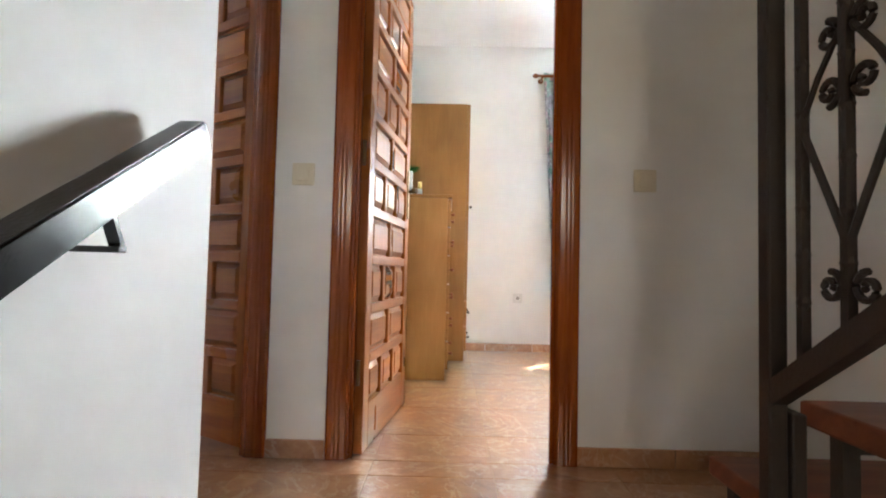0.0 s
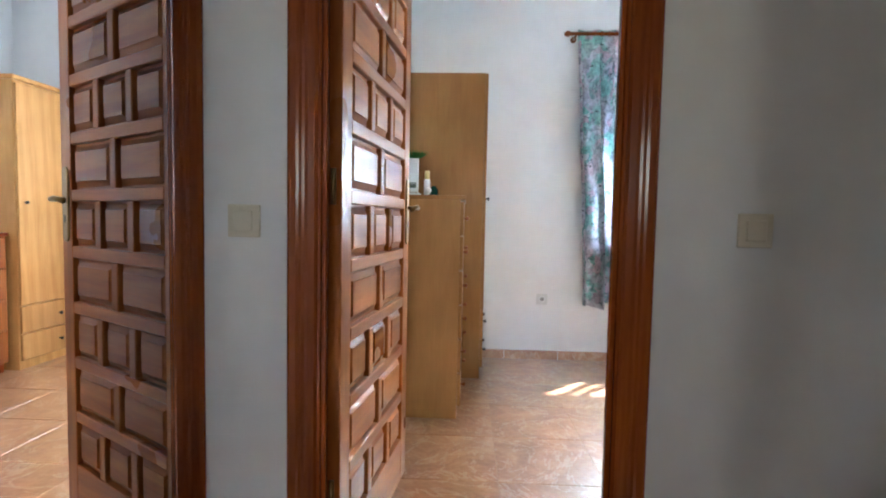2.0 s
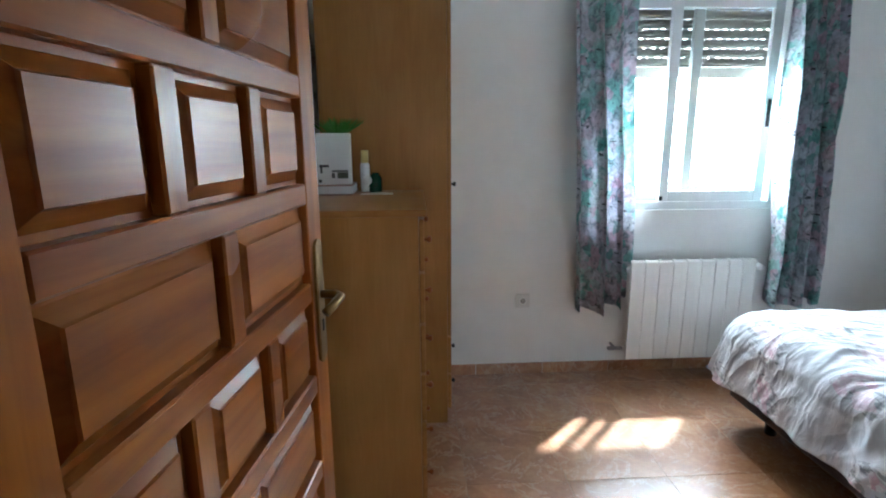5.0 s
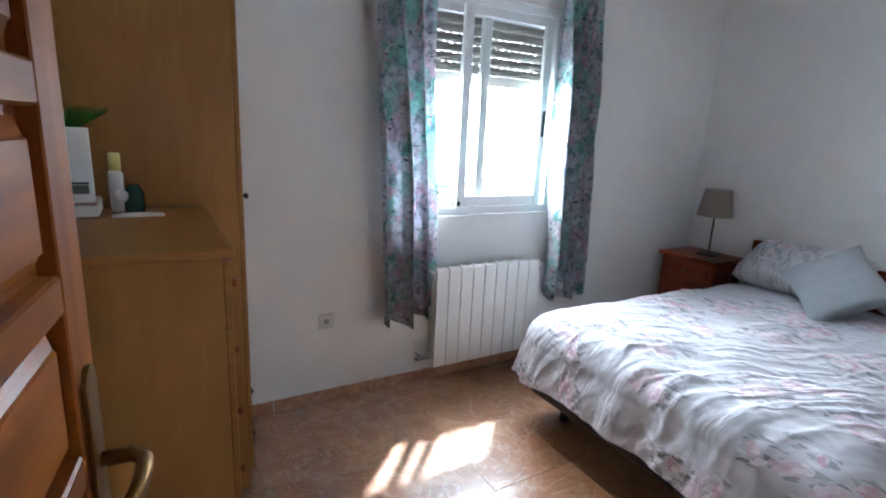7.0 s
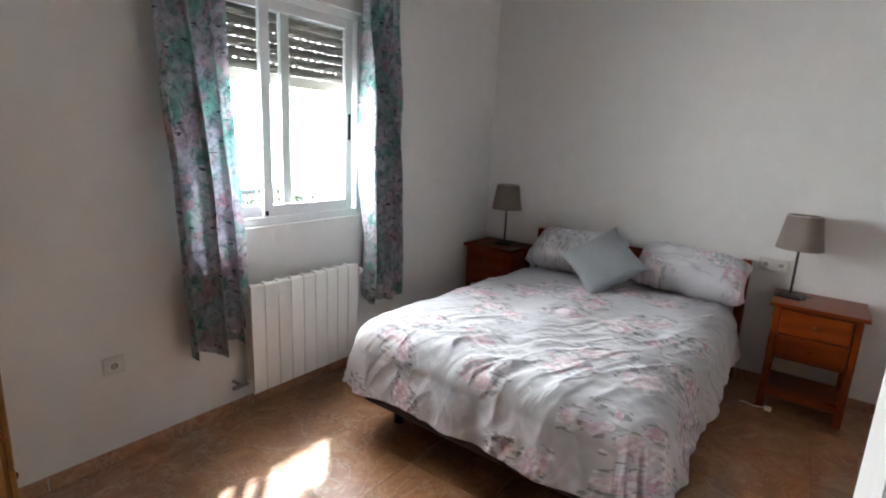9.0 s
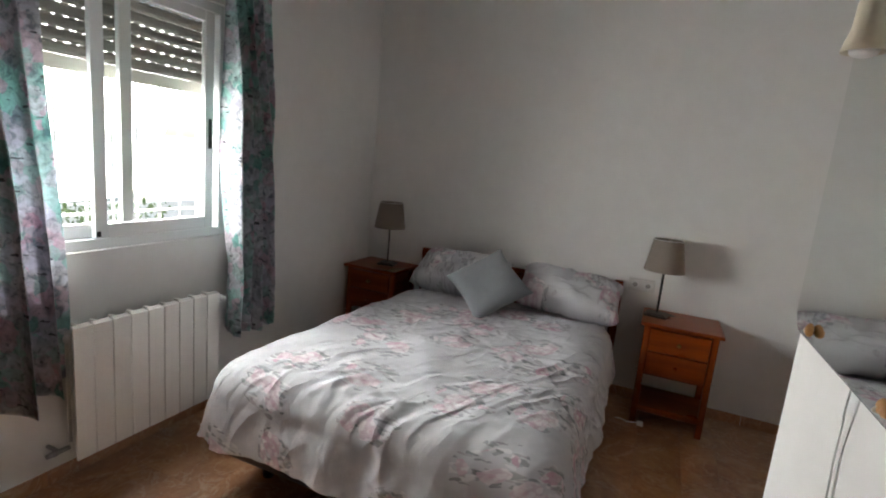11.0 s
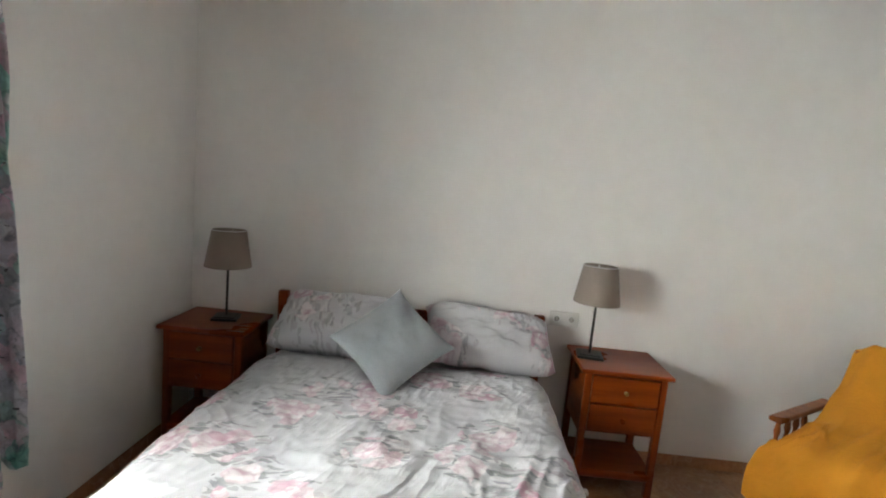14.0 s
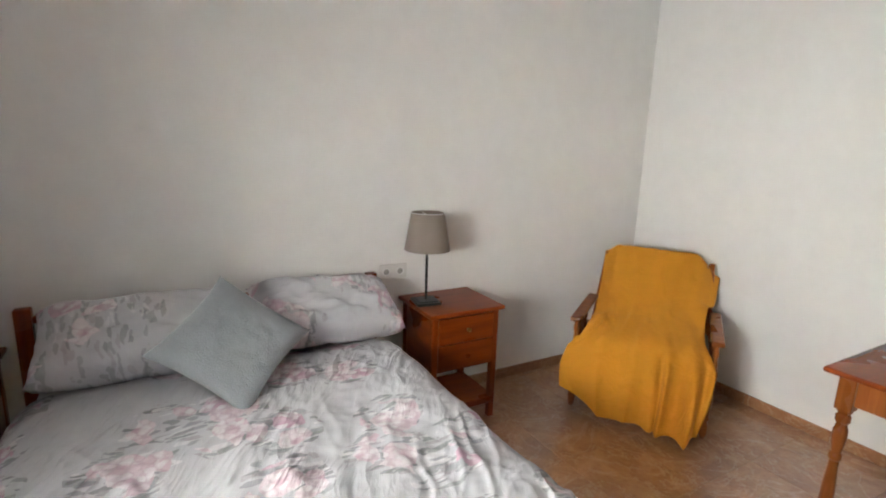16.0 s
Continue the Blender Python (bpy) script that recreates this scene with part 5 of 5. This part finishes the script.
plate_switch("light_switch", at_wall(-0.052, YL, 1.005, "s"), "cream plastic light switch beside the door", M_PLAST)
plate_switch("light_switch", at_wall(1.168, YL, 1.005, "s"), "beige plastic light switch on the landing wall", M_PLAST)
plate_switch("light_switch", at_wall(0.99, YI, 1.13, "n"), "white double light switch inside the bedroom", M_WHITEP)
plate_switch("wall_socket", at_wall(1.062, YN, 0.45, "s"), "white wall socket low beside the wardrobe", M_PLATE, "socket", 1)
plate_switch("wall_socket", at_wall(XE, 2.62, 0.785, "w"), "white double socket above the nightstand", M_PLATE, "socket", 2)


# ---- mirror with lamp and shells ----
def mirror():
    th = thing("wall_mirror", pose(1.10, YI, 1.21), "rounded frameless wall mirror with a black edge", "mirror")
    W, H, r = 0.588, 0.80, 0.05

    def outline(inset, y):
        pts = []
        for cx, cz, a0 in ((W - r, H - r, 0), (r, H - r, 90), (r, r, 180), (W - r, r, 270)):
            for k in range(9):
                a = radians(a0 + 90 * k / 8)
                pts.append((cx + (r - inset) * math.cos(a), y, cz + (r - inset) * math.sin(a)))
        return pts

    def plate(y0, y1, inset):
        bm = bmesh.new()
        a = [bm.verts.new(p) for p in outline(inset, y1)]
        b = [bm.verts.new(p) for p in outline(inset, y0)]
        bm.faces.new(a)
        bm.faces.new(b[::-1])
        for k in range(len(a)):
            bm.faces.new((a[k], a[(k + 1) % len(a)], b[(k + 1) % len(a)], b[k]))
        bmesh.ops.recalc_face_normals(bm, faces=bm.faces[:])
        return bm

    part("backing", plate(0.001, 0.017, 0.0), M_IRON, th, "black edge and backing")
    part("glass", plate(0.0171, 0.0176, 0.002), M_MIRROR, th, "silvered mirror glass")


mirror()


def spot_lamp():
    th = thing("mirror_lamp", pose(1.42, YI + 0.0178, 1.72), "cream plastic spot lamp clipped to the mirror", "lamp")
    bm = bmesh.new()
    lathe(bm, [(0.014, 0), (0.014, 0.006), (0.007, 0.010)], (0, 0, 0), 16, pose(0, 0, 0, -90, 0, 0))
    rod(bm, (0, 0, 0), (0, 0.045, 0), 0.006)
    part("arm", bm, M_PLAST, th, smooth=True)
    head = [(0.005, 0.060), (0.016, 0.056), (0.019, 0.044), (0.021, 0.008), (0.027, -0.012), (0.029, -0.024), (0.026, -0.024), (0.022, -0.016)]
    for y, z in ((0.052, 0.0), (0.018, 0.10)):
        h = part("spot_head", lathe(bmesh.new(), head, (0, y, z - 0.01), 22), M_PLAST, th, "cream bell shaped spot head", smooth=True)
        part("bulb", lathe(bmesh.new(), [(0.008, -0.014), (0.019, -0.021), (0.017, -0.027), (0.005, -0.032)], (0, y, z - 0.01), 16), M_WHITEP, h, smooth=True)
    part("riser", rod(bmesh.new(), (0, 0.018, 0.0), (0, 0.018, 0.08), 0.005), M_PLAST, th, smooth=True)


spot_lamp()


def shell(m, label):
    th = thing("shell_light", m, label, "shell", "amber shells on the mirror")
    bm = bmesh.new()
    prof = []
    for k in range(15):
        a = k / 14 * math.pi
        prof.append((0.0012 + 0.009 * math.sin(a) ** 0.8 * (1 + 0.12 * math.cos(k * 2.4)), -0.013 * math.cos(a)))
    lathe(bm, prof, (0, 0, 0), 20)
    for v in bm.verts:
        v.co.x *= 1 + 0.25 * v.co.z / 0.017
        v.co.y = v.co.y * 0.7
    part("shell_body", bm, M_SHELL, th, smooth=True)
    part("lip", lathe(bmesh.new(), [(0.004, 0), (0.006, 0.002), (0.002, 0.004)], (0.006, 0.004, 0.003), 12), M_PLAST, th, smooth=True)


shell(pose(1.205, YI + 0.0245, 1.236, 0, 70, 10), "amber and cream sea shell at the mirror's lower edge")
shell(pose(1.55, YI + 0.0245, 1.236, 0, 60, -15), "amber sea shell at the mirror's lower corner")


def cable():
    pts = [(1.33 + 0.012 * math.sin(k * 0.9) + 0.03 * k / 14, YI + 0.006, 1.215 - 0.062 * k) for k in range(15)]
    tagged(obj("cable", tube(bmesh.new(), pts, 0.0022, 6), M_WHITEP, smooth=True), "thin white cable hanging down the wall from the mirror", "cable")
    pts = [(1.36 + 0.010 * math.sin(k * 0.7 + 1) + 0.01 * k / 14, YI + 0.006, 1.215 - 0.062 * k) for k in range(15)]
    tagged(obj("cable", tube(bmesh.new(), pts, 0.0022, 6), M_WHITEP, smooth=True), "thin white cable beside the first one", "cable")


cable()


def wall_hook():
    th = thing("wall_hook", pose(3.60, YN, 2.53), "small black wire hook near the ceiling", "hook")
    bm = bmesh.new()
    rod(bm, (0, 0, 0), (0, -0.03, 0), 0.003)
    tube(bm, [(0.0, -0.03, 0), (0.02, -0.035, -0.012), (0.045, -0.03, -0.004), (0.06, -0.03, 0.012)], 0.003, 6)
    part("wire", bm, M_BLACKM, th)
    part("ball", lathe(bmesh.new(), [(0.002, -0.010), (0.009, -0.006), (0.010, 0), (0.008, 0.006), (0.002, 0.009)], (0.0, -0.03, -0.004), 12), M_BLACKM, th, smooth=True)


wall_hook()


# ---- landing: handrail, upper stairs, pole ----
def floor_cable():
    pts = [(3.60 + 0.010 * math.sin(k * 1.1), 2.68 - 0.017 * k, 0.0075) for k in range(9)]
    bm = tube(bmesh.new(), pts, 0.0035, 8)
    box(bm, 3.575, 3.612, 2.520, 2.556, 0.004, 0.024, bev=0.004, seg=2)
    tagged(obj("lamp_cable", bm, M_WHITEP, smooth=True), "short white lamp cable with plug lying on the floor", "cable")


floor_cable()


def handrail():
    th = thing("handrail", pose(0.016, 1.265, 0.88), "black gloss painted square handrail on the stair wall", "handrail")
    slope = 0.615
    L = 2.6
    d = Vector((0, -1, -slope)).normalized()
    up = Vector((0, -d.z, d.y)) * (1 if -d.y > 0 else -1)
    if up.z < 0:
        up = -up
    bm = bmesh.new()
    rings = []
    for s in (0.0, L):
        p = d * s
        rings.append([bm.verts.new(p + Vector((x, 0, 0)) + up * h) for x, h in ((0.030, -0.022), (0.074, -0.022), (0.074, 0.022), (0.030, 0.022))])
    for k in range(4):
        bm.faces.new((rings[0][k], rings[0][(k + 1) % 4], rings[1][(k + 1) % 4], rings[1][k]))
    bm.faces.new(rings[0][::-1])
    bm.faces.new(rings[1])
    bmesh.ops.recalc_face_normals(bm, faces=bm.faces[:])
    bmesh.ops.bevel(bm, geom=bm.edges[:], offset=0.003, segments=2, affect="EDGES")
    part("rail", bm, M_BLACK, th)
    for s in (0.247, 1.3, 2.4):
        p = d * s + up * -0.022
        q = p + Vector((0, 0.022, -0.042))
        bm = bmesh.new()
        for a, b in (((p.y, p.z), (q.y, q.z)),):
            vs = []
            for y, z in (a, b):
                vs.append([bm.verts.new((x, y + w, z)) for x, w in ((0.044, -0.004), (0.060, -0.004), (0.060, 0.004), (0.044, 0.004))])
            for k in range(4):
                bm.faces.new((vs[0][k], vs[0][(k + 1) % 4], vs[1][(k + 1) % 4], vs[1][k]))
            bm.faces.new(vs[0][::-1])
            bm.faces.new(vs[1])
        box(bm, -0.017, 0.061, q.y - 0.011, q.y + 0.005, q.z - 0.007, q.z + 0.001, bev=0.001)
        part("bracket", bm, M_BLACK, th)


handrail()


def scroll(cx, cz, r, turns, start, s, x, n=22):
    """A flat spiral of bar in the plane x = const."""
    out = []
    for k in range(n + 1):
        f = k / n
        a = radians(start) + s * f * turns * 2 * math.pi
        q = r * (1 - 0.78 * f)
        out.append((x, cx + q * math.cos(a), cz + q * math.sin(a)))
    return out


UX, UY, URISE, URUN = 1.14, 1.765, 0.222, 0.33


def upper_stair():
    for k in range(6):
        y1, z = UY - URUN * k, URISE * (k + 1)
        st = thing("stair_tread", pose(0, 0, 0), "dark red-brown stair tread on an iron carriage", "step", "treads of the upper stairs", "structure")
        part("board", boxm(UX, XL, y1 - URUN - 0.03, y1, z - 0.045, z, bev=0.006, seg=2), M_TREAD, st)
        bm = bmesh.new()
        box(bm, UX + 0.02, UX + 0.05, y1 - 0.08, y1 - 0.05, z - URISE if k else 0.001, z - 0.046)
        box(bm, UX + 0.02, XL - 0.001, y1 - 0.075, y1 - 0.055, z - 0.075, z - 0.046)
        part("support", bm, M_IRON, st, "iron support under the tread")
    th = thing("stair_railing", pose(0, 0, 0), "wrought iron stair railing with scrolls and square newel", "railing")
    x = 1.036
    part("newel", boxm(x - 0.016, x + 0.016, 1.33, 1.362, 0.0, 1.75, bev=0.003), M_IRON, th)
    part("newel_foot", boxm(x + 0.017, x + 0.042, 1.322, 1.368, 0.0, 0.445, bev=0.003), M_IRON, th)
    sl = URISE / URUN

    def zlow(y):
        return 0.46 + (1.36 - y) * sl

    bm = bmesh.new()
    a = [(x - 0.014, 1.345, zlow(1.345) - 0.022), (x + 0.014, 1.345, zlow(1.345) - 0.022), (x + 0.014, 1.345, zlow(1.345) + 0.022), (x - 0.014, 1.345, zlow(1.345) + 0.022)]
    b = [(p[0], -0.2, p[2] + 1.55 * sl) for p in a]
    va, vb = [bm.verts.new(p) for p in a], [bm.verts.new(p) for p in b]
    for k in range(4):
        bm.faces.new((va[k], va[(k + 1) % 4], vb[(k + 1) % 4], vb[k]))
    bm.faces.new(va[::-1])
    bm.faces.new(vb)
    bmesh.ops.recalc_face_normals(bm, faces=bm.faces[:])
    part("bottom_rail", bm, M_IRON, th)
    bm = bmesh.new()
    va, vb = [bm.verts.new((p[0], p[1], p[2] + 1.0)) for p in a], [bm.verts.new((p[0], p[1], p[2] + 1.0)) for p in b]
    for k in range(4):
        bm.faces.new((va[k], va[(k + 1) % 4], vb[(k + 1) % 4], vb[k]))
    bm.faces.new(va[::-1])
    bm.faces.new(vb)
    bmesh.ops.recalc_face_normals(bm, faces=bm.faces[:])
    part("top_rail", bm, M_IRON, th)
    y = 1.270
    k = 0
    while y > -0.15:
        z0, z1 = zlow(y), zlow(y) + 1.0
        bm = bmesh.new()
        box(bm, x - 0.007, x + 0.007, y - 0.007, y + 0.007, z0, z1)
        for f in range(6):
            lathe(bm, [(0.007, 0), (0.011, 0.012), (0.007, 0.024)], (x, y, z0 + 0.10 + 0.075 * f), 8)
        bal = part("baluster", bm, M_IRON, th)
        if k % 2 == 1:
            for s in (1, -1):
                for dz, turn in ((0.078, 90), (0.365, -90), (0.450, 90)):
                    sp = scroll(y + s * 0.033, z0 + dz, 0.023, 1.35, turn, s if turn > 0 else -s, x)
                    part("scroll", tube(bmesh.new(), sp, 0.0056, 6), M_IRON, bal)
                part("stay", tube(bmesh.new(), [(x, y, z0 + 0.135), (x, y + s * 0.03, z0 + 0.20), (x, y + s * 0.085, z0 + 0.315)], 0.006, 6), M_IRON, bal)
                part("stay", tube(bmesh.new(), [(x, y + s * 0.085, z0 + 0.345), (x, y + s * 0.055, z0 + 0.395), (x, y + s * 0.012, z0 + 0.450), (x, y + s * 0.033, z0 + 0.472)], 0.005, 6), M_IRON, bal)
        y -= 0.090
        k += 1


upper_stair()


def broom_pole():
    th = thing("broom_pole", pose(1.597, 2.205, 0.0), "green-grey pole leaning in the landing corner", "pole")
    bm = bmesh.new()
    rod(bm, (0.012, 0.0, 0.0), (0.0, 0.036, 0.62), 0.009, seg=12)
    rod(bm, (0.0, 0.034, 0.60), (-0.004, 0.036, 0.68), 0.0115, seg=12)
    rod(bm, (-0.002, 0.035, 0.66), (-0.016, 0.038, 1.30), 0.009, 0.010, seg=12)
    part("shaft", bm, M_STICK, th, smooth=True)
    part("grip", rod(bmesh.new(), (-0.0145, 0.0378, 1.22), (-0.0165, 0.038, 1.315), 0.0115), M_STICK, th, smooth=True)


broom_pole()


# ---- second room, seen through its door ----
def second_room():
    th = thing("wardrobe", pose(-2.35, 4.10, 0), "honey pine wardrobe with lower drawers in the second room", "wardrobe")
    D, W, H = 0.55, 0.60, 1.845
    part("carcass", boxm(-D, 0, 0, W, 0, H, bev=0.003), M_PINE2, th)
    part("cornice", boxm(-D, 0.02, -0.012, W + 0.012, H, H + 0.03, bev=0.006), M_PINE2, th)
    for y0, y1 in ((0.006, W - 0.006),):
        d = part("door", boxm(0.001, 0.018, y0, y1, 0.42, H - 0.02, bev=0.004), M_PINE2, th)
        knob_x(d, 0.018, 0.05, 1.08, M_BLACKM)
    for z0, z1 in ((0.06, 0.23), (0.238, 0.412)):
        dr = part("drawer", boxm(0.001, 0.018, 0.006, W - 0.006, z0, z1, bev=0.004), M_PINE2, th)
        knob_x(dr, 0.018, W / 2, (z0 + z1) / 2, M_BLACKM)
    th = thing("dresser", pose(-2.40, 3.22, 0), "dark orange wooden dresser beside the pine wardrobe", "dresser")
    part("carcass", boxm(-0.45, 0, 0, 0.86, 0.06, 0.865, bev=0.003), M_CHAIRW, th)
    part("top", boxm(-0.46, 0.015, -0.01, 0.868, 0.865, 0.887, bev=0.004), M_RED, th)
    part("plinth", boxm(-0.43, -0.02, 0.02, 0.84, 0, 0.06), M_RED, th)
    for k in range(4):
        dr = part("drawer", boxm(0.001, 0.016, 0.02, 0.84, 0.08 + 0.195 * k, 0.265 + 0.195 * k, bev=0.004), M_CHAIRW, th)
        for y in (0.2, 0.66):
            knob_x(dr, 0.016, y, 0.172 + 0.195 * k, M_BRASS)


second_room()


# ---- outside ----
def outside():
    g = tagged(obj("ground", boxm(-400, 400, 5.3, 800, -1.2, -1.0), M_GROUND), "pale sunlit gravel ground outside", "ground", kind="structure")
    th = thing("house", pose(7.5, 21, -1.0), "sunlit pale house across the way", "house")
    part("wall", boxm(-9, 6, 0, 7, 0, 3.0), M_HOUSE, th)
    bm = bmesh.new()
    vs = [bm.verts.new(p) for p in ((-9.5, -0.6, 3.0), (6.5, -0.6, 3.0), (6.5, 7.5, 3.0), (-9.5, 7.5, 3.0), (-9.5, 3.4, 4.6), (6.5, 3.4, 4.6))]
    for f in ((0, 1, 5, 4), (2, 3, 4, 5), (0, 4, 3), (1, 2, 5), (0, 3, 2, 1)):
        bm.faces.new([vs[i] for i in f])
    part("roof", bm, M_ROOF, th)
    for x in (-7.5, -4.5, -1.0, 2.5):
        w = part("window", boxm(x, x + 1.2, -0.05, 0.05, 0.9, 2.2), M_DARKGL, th)
        part("sill", boxm(x - 0.1, x + 1.3, -0.12, 0.02, 0.82, 0.9), M_HOUSE, w)
    gw = tagged(obj("garden_wall", boxm(-14, 18, 12.0, 12.2, -1.0, 0.1, bev=0.01), M_HOUSE), "low pale garden wall", "wall", kind="structure")
    rnd = random.Random(9)
    bm = bmesh.new()
    for k in range(2600):
        x, y, z = rnd.uniform(3.1, 5.6), rnd.uniform(9.0, 9.9), rnd.uniform(-0.95, 0.42 + 0.1 * rnd.random())
        a, b, s = rnd.uniform(0, 6.28), rnd.uniform(-1, 1), rnd.uniform(0.03, 0.06)
        q = Euler((b, a, a * 1.7)).to_matrix()
        bm.faces.new([bm.verts.new(Vector((x, y, z)) + q @ Vector(c)) for c in ((-s, 0, 0), (0, -s * 0.5, 0.01), (s, 0, 0), (0, s * 0.5, 0.01))])
    tagged(obj("hedge", bm, M_HEDGE), "clipped green hedge outside the window", "hedge", kind="stuff")


outside()

# ---- pieces of floors and skirtings ----
tiled("floor", XW, XE, YI, YN, "glossy brown marbled ceramic tile floor of the bedroom")
tiled("floor_alcove", XB, XE, YS, YI - 0.001, "glossy brown marbled ceramic tile floor of the bedroom alcove")
tiled("floor_second_room", XR1, -0.09, YI, YN, "glossy brown marbled ceramic tile floor of the second room")
tiled("floor_landing", XLW, XL, 1.50, YL, "glossy brown marbled ceramic tile floor of the landing")
for _a0, _a1 in ((D1[0] + 0.083, D1[1] - 0.083), (D2[0] + 0.083, D2[1] - 0.083)):
    tagged(obj("threshold", boxm(_a0, _a1, YL, YI, -0.02, 0.001), M_STEP), "brown ceramic door threshold", "threshold", kind="structure")
skirting("skirting_north", XW, YN, XE, YN, 0, -1)
skirting("skirting_east", XE, YS, XE, YN - 0.01, -1, 0)
skirting("skirting_south", XB, YS, XE - 0.01, YS, 0, 1)
skirting("skirting_block", XB, YS + 0.01, XB, YI, 1, 0)
skirting("skirting_door_wall", D2[1], YI, XB, YI, 0, 1)
skirting("skirting_landing", D2[1], YL, XL, YL, 0, -1)
skirting("skirting_between_doors", D1[1], YL, D2[0], YL, 0, -1)
skirting("skirting_second_room", XR1, YN, -0.09, YN, 0, -1)
